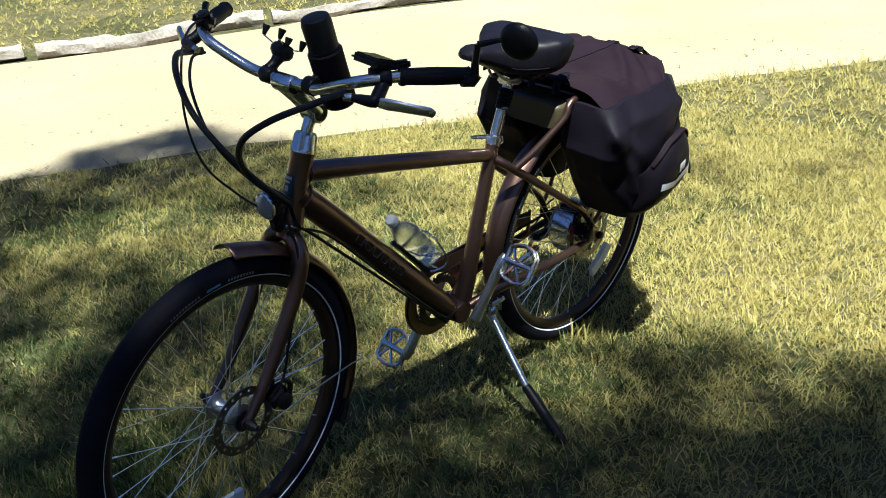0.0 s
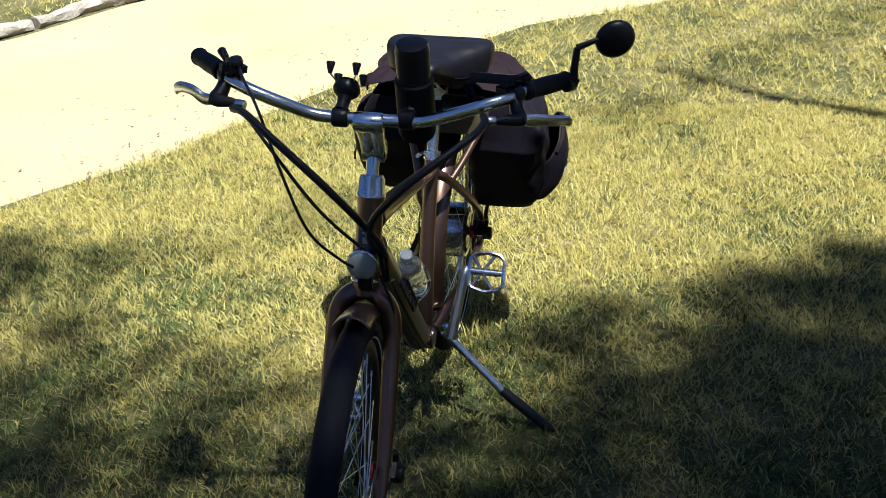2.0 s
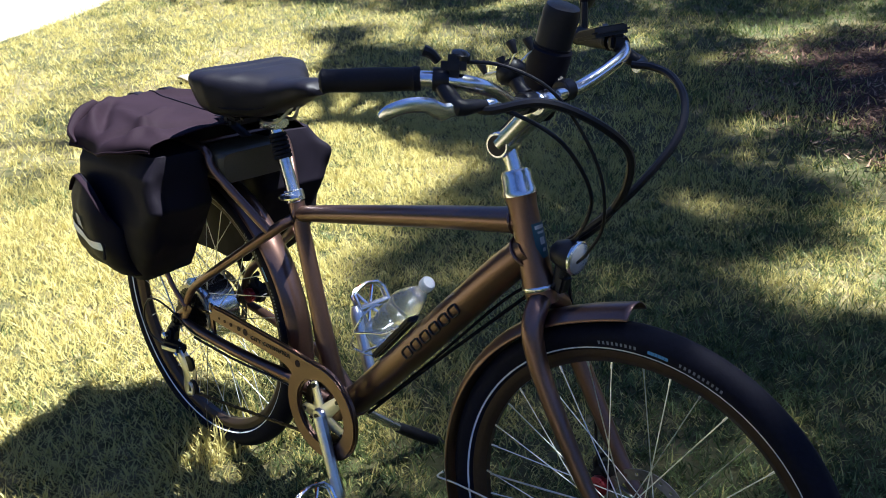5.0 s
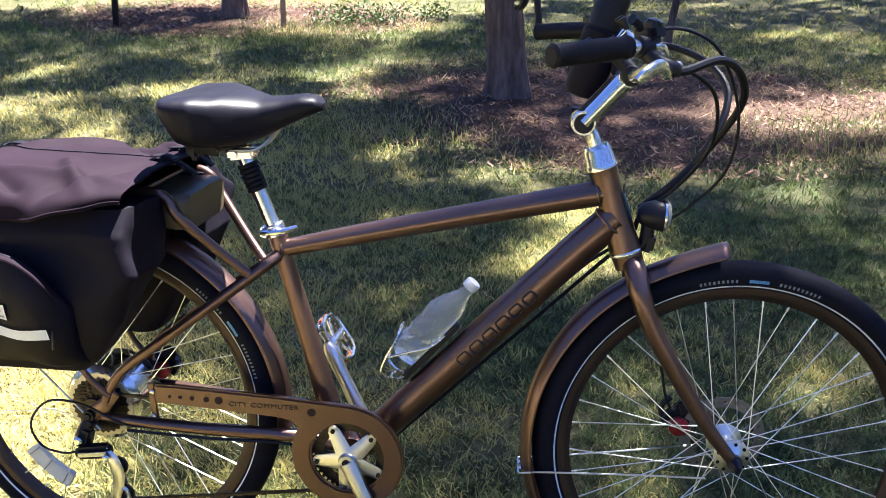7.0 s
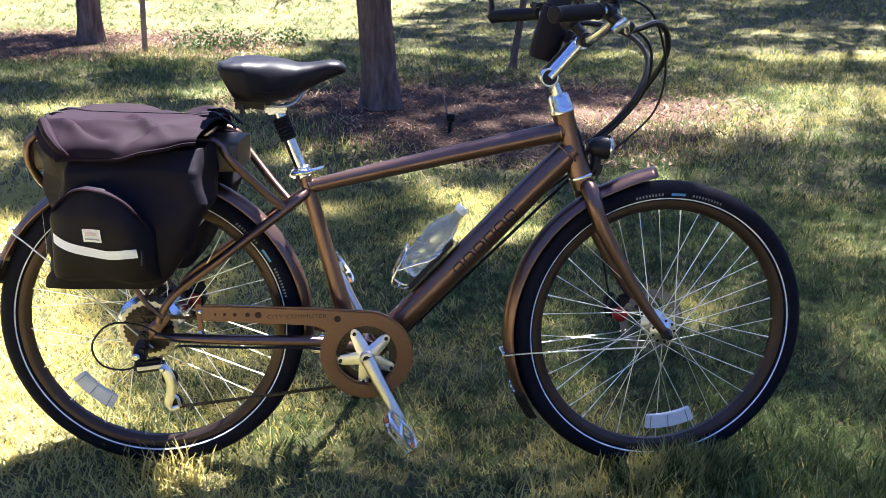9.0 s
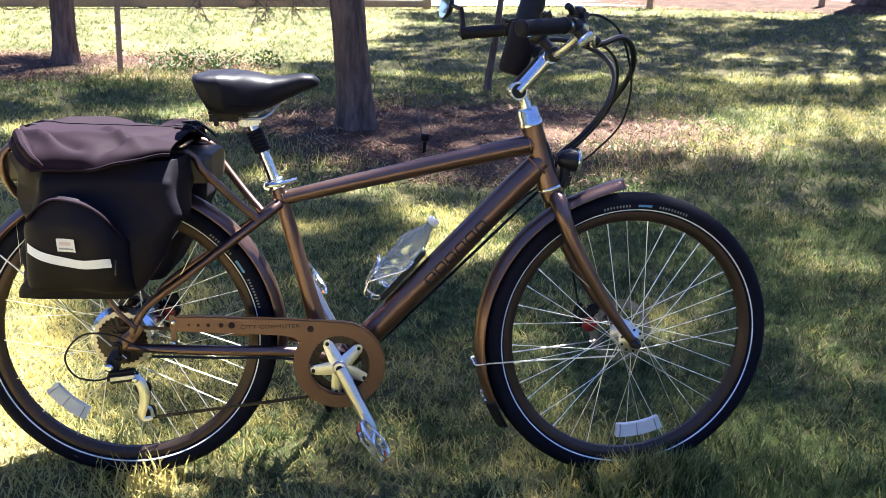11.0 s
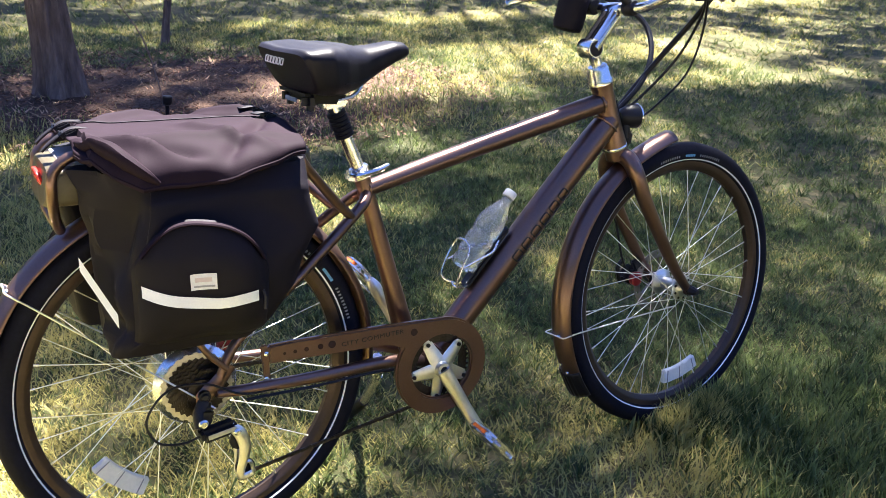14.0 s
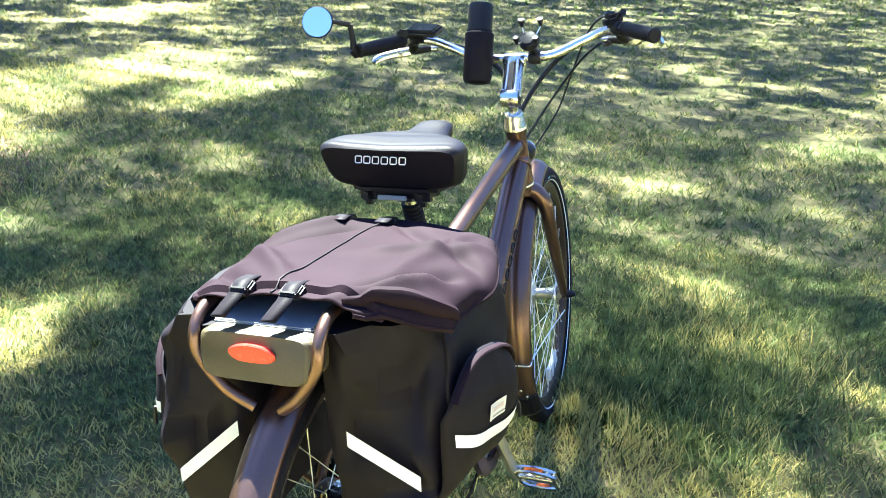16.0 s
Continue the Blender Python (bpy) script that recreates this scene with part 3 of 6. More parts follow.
def build_drive():
    y0, y1 = -0.076, -0.062
    cx, cz = 0.533, 0.311
    arc = circle(cx, cz, 0.109, 46, 92, -212)
    outline = [(0.152, 0.392), (0.152, 0.43), (0.2, 0.431), (0.4, 0.4265)] + arc + [(0.424, 0.378), (0.4, 0.383), (0.25, 0.389)]
    bm = plate(bmesh.new(), outline, [circle(cx, cz, 0.0715, 40)], y0, y1, 0.004)
    guard = part("chain_guard", bm, BRONZE, bicycle, "bronze chain guard with model lettering")
    # proud dark discs stand for the guard's holes, their shade in the colour
    for x, r in ((0.184, 0.003), (0.2055, 0.0038), (0.229, 0.0046), (0.2585, 0.0056), (0.283, 0.0078), (0.466, 0.0078)):
        bm = lathe(bmesh.new(), [(r * 0.4, 0.001), (r, 0.0012), (r, -0.002)], (x, y0, 0.409 - (x > 0.4) * 0.008), (0, -1, 0), 16)
        part("guard_hole_disc", bm, HOLE_DARK, guard)
    font = bpy.data.curves.new("model_lettering", 'FONT')
    font.body, font.size, font.align_x, font.extrude = "CITY COMMUTER", 0.0128, 'CENTER', 0.0006
    font.space_character = 1.12
    tmp = bpy.data.objects.new("tmp", font)
    me = bpy.data.meshes.new_from_object(tmp)
    bpy.data.objects.remove(tmp)
    me.materials.append(DARKP)
    txt = new("model_lettering", me)
    txt.parent = guard
    txt.matrix_basis = pose(0.372, y0 - 0.001, 0.4022, 90, -1.5, 0) @ Matrix.Diagonal((1.25, 1, 1, 1))
    tagged(txt, "dark printed model lettering")
    bm = box(bmesh.new(), (0.147, -0.07, 0.392), (0.014, 0.006, 0.08), (0, -4, 0), 0.002)
    bracket = part("guard_bracket", bm, BRONZE, guard, "bronze guard bracket")
    bm = lathe(bmesh.new(), [(0.005, 0), (0.0052, 0.003), (0.003, 0.0045)], (0.148, -0.073, 0.414), (0, -1, 0), 10)
    part("bracket_screw", bm, CHROME, bracket, "small silver screw")
    bm = lathe(bmesh.new(), [(0.0055, 0), (0.006, 0.003), (0.003, 0.0045)], (0.146, -0.073, 0.362), (0, -1, 0), 10)
    part("bracket_screw", bm, CHROME, bracket, "small silver screw")
    # crankset
    crank = tagged(new("crankset"), "polished five-arm crankset")
    crank.parent = bicycle
    bm = lathe(bmesh.new(), [(0.052, -0.0015), (0.071, -0.0015), (0.071, 0.0015), (0.052, 0.0015)], (BB.x, -0.054, cz - 0.004), (0, 1, 0), 48, True)
    for i in range(42):
        a = 2 * math.pi * i / 42
        box(bm, (BB.x + 0.073 * math.cos(a), -0.054, cz - 0.004 + 0.073 * math.sin(a)), (0.007, 0.002, 0.005), (0, -math.degrees(a), 0), 0)
    part("chainring", bm, CASS, crank, "dark steel chainring")
    bm = bmesh.new()
    down = (Vector((0.615, 0, 0.15)) - Vector((BB.x, 0, BB.z))).normalized()
    base_a = math.atan2(down.z, down.x) + math.pi
    for i in range(5):
        a = base_a + 2 * math.pi * i / 5
        e = Vector((BB.x + 0.064 * math.cos(a), -0.062, BB.z + 0.064 * math.sin(a)))
        tube(bm, [(BB.x, -0.073, BB.z), Vector((BB.x, -0.072, BB.z)).lerp(e, 0.5), e], [0.0052, 0.0044, 0.0034], 10, 2, flat=3.7)
        lathe(bm, [(0.0095, -0.003), (0.009, 0.0035), (0.004, 0.004)], e, (0, -1, 0), 14)
    lathe(bm, [(0.017, -0.01), (0.018, 0.004), (0.015, 0.011), (0.006, 0.012)], (BB.x, -0.073, BB.z), (0, -1, 0), 24)
    part("spider", bm, ALLOY, crank, "polished five-arm spider")
    for i in range(5):
        a = base_a + 2 * math.pi * i / 5
        bm = lathe(bmesh.new(), [(0.0045, 0), (0.0045, 0.0065), (0.002, 0.0066)], (BB.x + 0.064 * math.cos(a), -0.063, BB.z + 0.064 * math.sin(a)), (0, -1, 0), 8)
        part("ring_bolt", bm, BLACK, crank)
    bm = lathe(bmesh.new(), [(0.0085, 0), (0.0085, 0.0125), (0.004, 0.013)], (BB.x, -0.073, BB.z), (0, -1, 0), 16)
    part("crank_bolt", bm, BLACK, crank, "black crank bolt")
    for s, side in ((-1, "right"), (1, "left")):
        k = 1 if s < 0 else -1
        a, e = Vector((BB.x, s * 0.078, BB.z)), Vector((BB.x + k * 0.081, s * 0.098 if s < 0 else 0.1, BB.z - k * 0.154))
        bm = tube(bmesh.new(), [a, a.lerp(e, 0.15), a.lerp(e, 0.6), a.lerp(e, 0.95), e + (e - a).normalized() * 0.012], [0.0145, 0.014, 0.012, 0.013, 0.007], 10, 3, flat=1.15)
        part("crank_arm", bm, ALLOY, crank, "polished aluminium crank arm")
        build_pedal(crank, e + Vector((0, s * 0.008, 0)), s)
    # cassette and protector disc
    bm = bmesh.new()
    for i, r in enumerate((0.061, 0.056, 0.05, 0.044, 0.038, 0.033, 0.029)):
        y = -0.046 - i * 0.0042
        pts = []
        nt = int(r * 2 * math.pi / 0.0127)
        for j in range(nt * 2):
            a = 2 * math.pi * j / (nt * 2)
            rr = r if j % 2 else r - 0.005
            pts.append((REAR.x + rr * math.cos(a), REAR.z + rr * math.sin(a)))
        plate(bm, pts, [], y, y + 0.0018)
    lathe(bm, [(0.027, -0.074), (0.027, -0.044)], (REAR.x, 0, REAR.z), (0, 1, 0), 20)
    part("cassette", bm, CASS, bicycle, "oiled steel sprocket cassette")
    bm = lathe(bmesh.new(), [(0.03, -0.042), (0.064, -0.044), (0.068, -0.0435), (0.068, -0.042), (0.064, -0.0415), (0.03, -0.04)], (REAR.x, 0, REAR.z), (0, 1, 0), 40, True)
    for i in range(24):
        a = 2 * math.pi * i / 24
        box(bm, (REAR.x + 0.068 * math.cos(a), -0.043, REAR.z + 0.068 * math.sin(a)), (0.005, 0.003, 0.009), (0, -math.degrees(a), 0), 0.0008)
    part("spoke_protector", bm, CREAM, bicycle, "worn pale spoke protector disc")
    # derailleur
    der = tagged(new("rear_derailleur"), "black and silver rear derailleur")
    der.parent = bicycle
    bm = box(bmesh.new(), (0.036, -0.112, 0.296), (0.07, 0.03, 0.026), (0, -6, 6), 0.007)
    box(bm, (0.014, -0.098, 0.318), (0.028, 0.024, 0.05), (0, 18, 0), 0.007)
    tube(bm, [(0.022, -0.088, 0.35), (0.01, -0.094, 0.328), (0.006, -0.106, 0.304)], [0.013, 0.015, 0.013], 10, 3)
    part("derailleur_body", bm, BLACK, der, "black derailleur body")
    bm = box(bmesh.new(), (0.04, -0.1285, 0.297), (0.056, 0.002, 0.009), (0, -6, 6), 0.0008)
    part("derailleur_plate", bm, GALV, der, "grey plate on the body")
    bm = lathe(bmesh.new(), [(0.008, 0), (0.0095, 0.003), (0.0095, 0.009), (0.006, 0.012)], (0.008, -0.112, 0.318), (0, -1, 0), 14)
    part("derailleur_bolt", bm, CHROME, der, "silver mounting bolt")
    bm = lathe(bmesh.new(), [(0.0065, 0), (0.007, 0.003), (0.004, 0.006)], (0.068, -0.126, 0.292), (0, -1, 0), 12)
    part("derailleur_bolt", bm, CHROME, der, "silver cage bolt")
    bm = bmesh.new()
    tube(bm, [(0.058, -0.115, 0.3), (0.075, -0.117, 0.284), (0.084, -0.116, 0.256), (0.081, -0.113, 0.226), (0.074, -0.112, 0.2), (0.078, -0.111, 0.187), (0.098, -0.11, 0.192)], [0.009, 0.0125, 0.0125, 0.011, 0.009, 0.007, 0.006], 8, 4, flat=0.3, up=(1, 0, 0))
    tube(bm, [(0.078, -0.111, 0.22), (0.094, -0.11, 0.216), (0.1, -0.11, 0.194)], 0.004, 6, 3)
    tube(bm, [(0.07, -0.088, 0.27), (0.078, -0.088, 0.23), (0.076, -0.088, 0.19)], 0.008, 8, 3, flat=0.25, up=(1, 0, 0))
    part("derailleur_cage", bm, ALLOY, der, "silver derailleur cage")
    for x, z in ((0.078, 0.262), (0.086, 0.202)):
        bm = lathe(bmesh.new(), [(0.006, -0.004), (0.019, -0.003), (0.019, 0.003), (0.006, 0.004)], (x, -0.1, z), (0, 1, 0), 18)
        part("jockey_wheel", bm, BLACK, der)
    bm = tube(bmesh.new(), [(0.16, -0.09, 0.346), (0.09, -0.096, 0.352), (0.02, -0.108, 0.392), (-0.05, -0.112, 0.395), (-0.092, -0.112, 0.345), (-0.075, -0.112, 0.298), (-0.03, -0.11, 0.284), (0.005, -0.11, 0.292)], 0.0024, 7, 5)
    part("gear_cable", bm, BLACK, der, "black looping gear cable")
    # chain: outer plates along its runs
    runs = [((0.088, -0.098, 0.187), (BB.x - 0.01, -0.056, cz - 0.078)), ((REAR.x, -0.066, REAR.z + 0.04), (BB.x, -0.054, cz + 0.07))]
    for p, q in runs:
        p, q = Vector(p), Vector(q)
        n = int((q - p).length / 0.0127)
        ang = -math.degrees(math.atan2(q.z - p.z, q.x - p.x))
        yaw = math.degrees(math.atan2(q.y - p.y, q.x - p.x))
        bm = bmesh.new()
        for i in range(n):
            c = p.lerp(q, (i + 0.5) / n)
            box(bm, c, (0.0155, 0.007 if i % 2 else 0.0045, 0.0078), (0, ang, yaw), 0.0018)
        part("chain_run", bm, CASS, bicycle, "oiled bicycle chain")
    # controller cable and speed sensor along the chain stay
    bm = tube(bmesh.new(), [(0.1, -0.094, 0.338), (0.25, -0.086, 0.332), (0.4, -0.06, 0.322), (0.5, -0.04, 0.298)], 0.003, 6, 4)
    part("motor_cable", bm, BLACK, bicycle, "black cable under the chain stay")


def build_pedal(crank, at, s):
    """A flat platform pedal: two side plates, cross bars and amber reflectors."""
    p = tagged(new("pedal"), "polished cage pedal with amber reflectors")
    p.parent = crank
    ang = 50 if s < 0 else 56
    m = Matrix.Translation(at) @ pose(0, s * 0.045, 0, 0, ang, 0)
    bm = bmesh.new()
    ring = [(-0.044, -0.028), (-0.034, -0.042), (0.034, -0.042), (0.044, -0.028), (0.05, 0), (0.044, 0.03), (0.03, 0.043), (-0.03, 0.043), (-0.044, 0.03), (-0.05, 0)]
    for z in (0.006, -0.006):
        tube(bm, [(x, y, z) for x, y in ring], 0.0042, 6, closed=True, flat=1.2)
    for x, y in ring[::2]:
        tube(bm, [(x, y, -0.008), (x, y, 0.008)], 0.0035, 6)
    tube(bm, [(0, 0.048, 0), (0, -0.045, 0)], [0.008, 0.0105], 10)
    for x in (-0.046, 0.046):
        tube(bm, [(0, -0.012, 0.0), (x * 0.95, 0.018, 0)], 0.004, 6)
        tube(bm, [(0, -0.012, 0.0), (x * 0.8, -0.034, 0)], 0.004, 6)
    tube(bm, [(0, -s * 0.045, 0), (0, -s * 0.058, 0)], 0.007, 10)
    bm.transform(m)
    part("pedal_cage", bm, CHROME, p)
    for x in (-0.0485, 0.0485):
        bm = box(bmesh.new(), (x, 0.0, 0), (0.008, 0.042, 0.011), (0, 0, 0), 0.002)
        bm.transform(m)
        part("pedal_reflector", bm, ORANGE, p, "amber pedal reflector")


build_drive()


def build_stand():
    st = tagged(new("kickstand"), "silver kickstand with black foot sleeve")
    st.parent = bicycle
    a, b, c = Vector((0.438, 0.045, 0.262)), Vector((0.475, 0.205, 0.125)), Vector((0.485, 0.35, 0.016))
    bm = tube(bmesh.new(), [a, a.lerp(b, 0.1), b, b.lerp(c, 0.2)], [0.012, 0.0105, 0.0105, 0.0105], 12, 2)
    tube(bm, [(0.43, 0.02, 0.29), (0.432, 0.045, 0.275), a], [0.014, 0.016, 0.013], 10, 2)
    box(bm, (0.425, 0.03, 0.298), (0.055, 0.07, 0.014), (8, 0, 0), 0.004)
    tube(bm, [(0.415, 0.055, 0.31), (0.42, 0.06, 0.275)], 0.007, 8)
    part("stand_leg", bm, CHROME, st, "silver stand leg")
    bm = tube(bmesh.new(), [b, b.lerp(c, 0.3), b.lerp(c, 0.9), c], [0.0125, 0.0145, 0.0135, 0.007], 12, 2)
    part("foot_sleeve", bm, BLACK, st, "black plastic foot sleeve")


build_stand()


def build_bars():
    # headset collar and quill
    bm = lathe(bmesh.new(), [(0.0275, 0), (0.0275, 0.008), (0.0255, 0.011), (0.0245, 0.034), (0.021, 0.041), (0.013, 0.042)], HEAD_T, up_head, 28)
    part("headset", bm, CHROME, bicycle, "polished headset collar")
    S0, S1 = Vector((0.941, 0, 0.957)), Vector((1.012, 0, 1.036))
    bm = bmesh.new()
    tube(bm, [HEAD_T + up_head * 0.036, (0.957, 0, 0.935), S0], [0.0128, 0.0125, 0.016], 14, 3)
    lathe(bm, [(0.02, -0.021), (0.0215, -0.019), (0.0215, 0.019), (0.02, 0.021)], S0, (0, 1, 0), 28)
    d = (S1 - S0).normalized()
    for s in (1, -1):
        tube(bm, [S0 + Vector((0, s * 0.0105, 0)), S0.lerp(S1, 0.5) + Vector((0, s * 0.0105, 0.0)), S1 + Vector((0, s * 0.011, 0))], [0.0145, 0.0145, 0.017], 10, 2, flat=1.05)
    lathe(bm, [(0.0165, -0.026), (0.0185, -0.022), (0.0185, 0.022), (0.0165, 0.026)], S1, (0, 1, 0), 24)
    stem = part("stem", steered(bm), CHROME, bicycle, "polished adjustable stem")
    bm = lathe(bmesh.new(), [(0.0165, -0.0225), (0.017, -0.021), (0.017, 0.021), (0.0165, 0.0225)], S0, (0, 1, 0), 24)
    part("pivot_cap", steered(bm), BLACK, stem, "black pivot cap")
    bm = box(bmesh.new(), S0.lerp(S1, 0.45) + Vector((-0.012, 0, 0.011)), (0.085, 0.017, 0.008), (0, -48, 0), 0.003)
    part("stem_inlay", steered(bm), DARKP, stem, "dark inlay on the stem")
    half = [(1.014, 0, 1.042), (1.012, 0.045, 1.042), (1.016, 0.095, 1.046), (1.03, 0.155, 1.07), (1.034, 0.2, 1.088), (1.016, 0.238, 1.098), (0.98, 0.264, 1.1), (0.926, 0.301, 1.097), (0.874, 0.337, 1.091)]
    pts = [(x, -y, z) for x, y, z in half[:0:-1]] + half
    bar = part("handlebar", steered(tube(bmesh.new(), pts, 0.0112, 14, 5)), CHROME, bicycle, "polished swept-back handlebar")
    for s in (1, -1):
        f = lambda p: (p[0], s * p[1], p[2])
        g0, g1 = Vector(f((0.978, 0.266, 1.1))), Vector(f((0.866, 0.343, 1.0905)))
        bm = tube(bmesh.new(), [g0, g0.lerp(g1, 0.06), g0.lerp(g1, 0.12), g0.lerp(g1, 0.5), g0.lerp(g1, 0.9), g0.lerp(g1, 0.97), g1], [0.016, 0.0175, 0.0155, 0.0168, 0.0155, 0.0175, 0.013], 14, 3)
        part("grip", steered(bm), GRIP, bar, "black rubber grip")
        # brake lever
        lev = tagged(new("brake_lever"), "black and silver brake lever")
        lev.parent = bar
        bm = lathe(bmesh.new(), [(0.0155, -0.011), (0.0165, -0.009), (0.0165, 0.009), (0.0155, 0.011)], f((1.0, 0.25, 1.1)), f((-0.8, 0.58, 0)), 18)
        tube(bm, [f((1.004, 0.252, 1.093)), f((1.022, 0.256, 1.078)), f((1.042, 0.262, 1.07)), f((1.05, 0.235, 1.07)), f((1.056, 0.215, 1.07))], [0.012, 0.013, 0.012, 0.009, 0.006], 10, 3)
        part("lever_body", steered(bm), BLACK, lev)
        bm = lathe(bmesh.new(), [(0.007, -0.008), (0.0078, -0.006), (0.0078, 0.006), (0.007, 0.008)], f((1.057, 0.213, 1.07)), f((0.3, -0.95, 0)), 12)
        tube(bm, [f((1.037, 0.268, 1.068)), f((1.03, 0.285, 1.066)), f((1.022, 0.305, 1.065 + (s < 0) * 0.011)), f((1.008, 0.328, 1.061 + (s < 0) * 0.016)), f((0.992, 0.345, 1.056 + (s < 0) * 0.013)), f((0.982, 0.35, 1.049 + (s < 0) * 0.011))], [0.0095, 0.0115, 0.0105, 0.0098, 0.0095, 0.007], 8, 4, flat=0.6)
        part("lever_blade", steered(bm), CHROME, lev, "silver lever blade")
    # right shifter
    bm = box(bmesh.new(), (1.01, -0.236, 1.118), (0.045, 0.034, 0.03), (0, -10, -55), 0.009)
    tube(bm, [(0.994, -0.25, 1.124), (0.988, -0.258, 1.134), (0.98, -0.264, 1.138)], [0.006, 0.007, 0.008], 8, 3)
    sh = part("gear_shifter", steered(bm), BLACK, bar, "black thumb gear shifter")
    bm = lathe(bmesh.new(), [(0.014, 0), (0.0125, 0.006), (0.006, 0.009)], (1.016, -0.23, 1.13), (0.3, -0.1, 1), 18)
    part("shifter_cap", steered(bm), SCREEN, sh, "glossy dark gear window")
    # display by the left grip
    bm = box(bmesh.new(), (0.985, 0.215, 1.12), (0.056, 0.09, 0.015), (4, -16, -16), 0.006)
    box(bm, (1.006, 0.232, 1.105), (0.02, 0.03, 0.03), (0, 0, -30), 0.006)
    ds = part("display", steered(bm), BLACK, bar, "black handlebar display unit")
    bm = box(bmesh.new(), (0.9825, 0.215, 1.1278), (0.042, 0.07, 0.003), (4, -16, -16), 0.001)
    part("screen", steered(bm), SCREEN, ds, "glossy display screen")
    bm = box(bmesh.new(), (0.965, 0.262, 1.118), (0.03, 0.02, 0.018), (0, 10, -55), 0.005)
    part("button_pad", steered(bm), BLACK, bar, "black control buttons")
    # phone mount: clamp, ball, four rubber-tipped arms
    ph = tagged(new("phone_mount"), "black spring phone mount with four arms")
    ph.parent = bar
    bm = lathe(bmesh.new(), [(0.0155, -0.014), (0.0175, -0.011), (0.0175, 0.011), (0.0155, 0.014)], (1.011, -0.05, 1.042), (0, 1, 0), 18)
    tube(bm, [(1.008, -0.05, 1.052), (0.995, -0.048, 1.062), (0.982, -0.045, 1.075)], [0.013, 0.011, 0.014], 10, 3)
    lathe(bm, [(0.014, -0.012), (0.022, -0.006), (0.025, 0.002), (0.022, 0.012), (0.014, 0.016)], (0.978, -0.045, 1.08), (-0.7, 0.1, 0.75), 20)
    part("mount_body", steered(bm), BLACK, ph)
    bm = lathe(bmesh.new(), [(0.018, 0.0155), (0.0185, 0.0175), (0.006, 0.0185)], (0.978, -0.045, 1.08), (-0.7, 0.1, 0.75), 20)
    part("mount_face", steered(bm), BLACK, ph, "round dark face of the mount")
    for dx, dy, dz in ((0.024, 0.02, 0.026), (0.024, -0.025, 0.026), (-0.03, -0.022, -0.012), (-0.026, 0.024, -0.01)):
        e = Vector((0.974 + dx, -0.045 + dy, 1.09 + dz))
        bm = tube(bmesh.new(), [(0.974, -0.045 + dy * 0.4, 1.086), e], 0.0014, 5)
        part("mount_arm", steered(bm), STEEL, ph)
        bm = lathe(bmesh.new(), [(0.0035, 0), (0.005, 0.006), (0.008, 0.018), (0.0075, 0.02)], e, (-0.5, 0, 0.85), 10)
        part("rubber_tip", steered(bm), BLACK, ph)
    # cylindrical pouch beside the stem
    p0, p1 = Vector((0.935, 0.08, 0.99)), Vector((0.985, 0.08, 1.175))
    d = (p1 - p0).normalized()
    L = (p1 - p0).length
    bm = lathe(bmesh.new(), [(0.02, 0), (0.031, 0.003), (0.0345, 0.014), (0.0345, 0.118), (0.031, 0.121), (0.031, 0.125)], p0, d, 28)
    pouch = part("holder", bm, CANVAS, bicycle, "black cylindrical holder strapped beside stem")
    bm = lathe(bmesh.new(), [(0.0295, 0.11), (0.03, L - 0.014), (0.027, L - 0.003), (0.018, L)], p0, d, 28)
    part("bottle_body", bm, BLACK, pouch, "matt black cylinder in the holder")
    bm = lathe(bmesh.new(), [(0.0155, -0.014), (0.018, -0.011), (0.018, 0.011), (0.0155, 0.014)], (1.0, 0.075, 1.042), (0, 1, 0), 18)
    tube(bm, [(0.995, 0.075, 1.045), (0.975, 0.078, 1.06)], 0.012, 8)
    part("holder_clamp", bm, BLACK, pouch)
    # mirror on the left bar end
    mi = tagged(new("mirror"), "round black handlebar mirror on folding arm")
    mi.parent = bicycle
    base, elbow, ball, cen = Vector((0.838, 0.347, 1.072)), Vector((0.83, 0.353, 1.14)), Vector((0.808, 0.383, 1.149)), Vector((0.792, 0.418, 1.15))
    bm = tube(bmesh.new(), [base + Vector((0.02, -0.008, 0.004)), base, base + Vector((-0.006, 0.004, 0.012))], 0.0115, 10)
    tube(bm, [base + Vector((-0.003, 0.002, 0)), base.lerp(elbow, 0.5), elbow], [0.0095, 0.0072, 0.0065], 8)
    tube(bm, [elbow, ball, cen + Vector((0.012, -0.01, 0))], [0.0065, 0.005, 0.006], 8)
    part("mirror_arm", bm, BLACK, mi, "black folding mirror arm")
    nrm = Vector((-0.93, -0.3, 0.22)).normalized()
    bm = lathe(bmesh.new(), [(0.012, -0.016), (0.028, -0.013), (0.036, -0.005), (0.037, 0.001), (0.0355, 0.003)], cen, nrm, 36)
    part("mirror_shell", bm, BLACK, mi, "round black mirror shell")
    bm = lathe(bmesh.new(), [(0.0345, 0.0), (0.0345, 0.0042)], cen, nrm, 36)
    part("mirror_glass", bm, MIRROR, mi, "round mirror glass")
    # cable loops ahead of the bars
    fr = Vector((1.05, 0.02, 0.775))
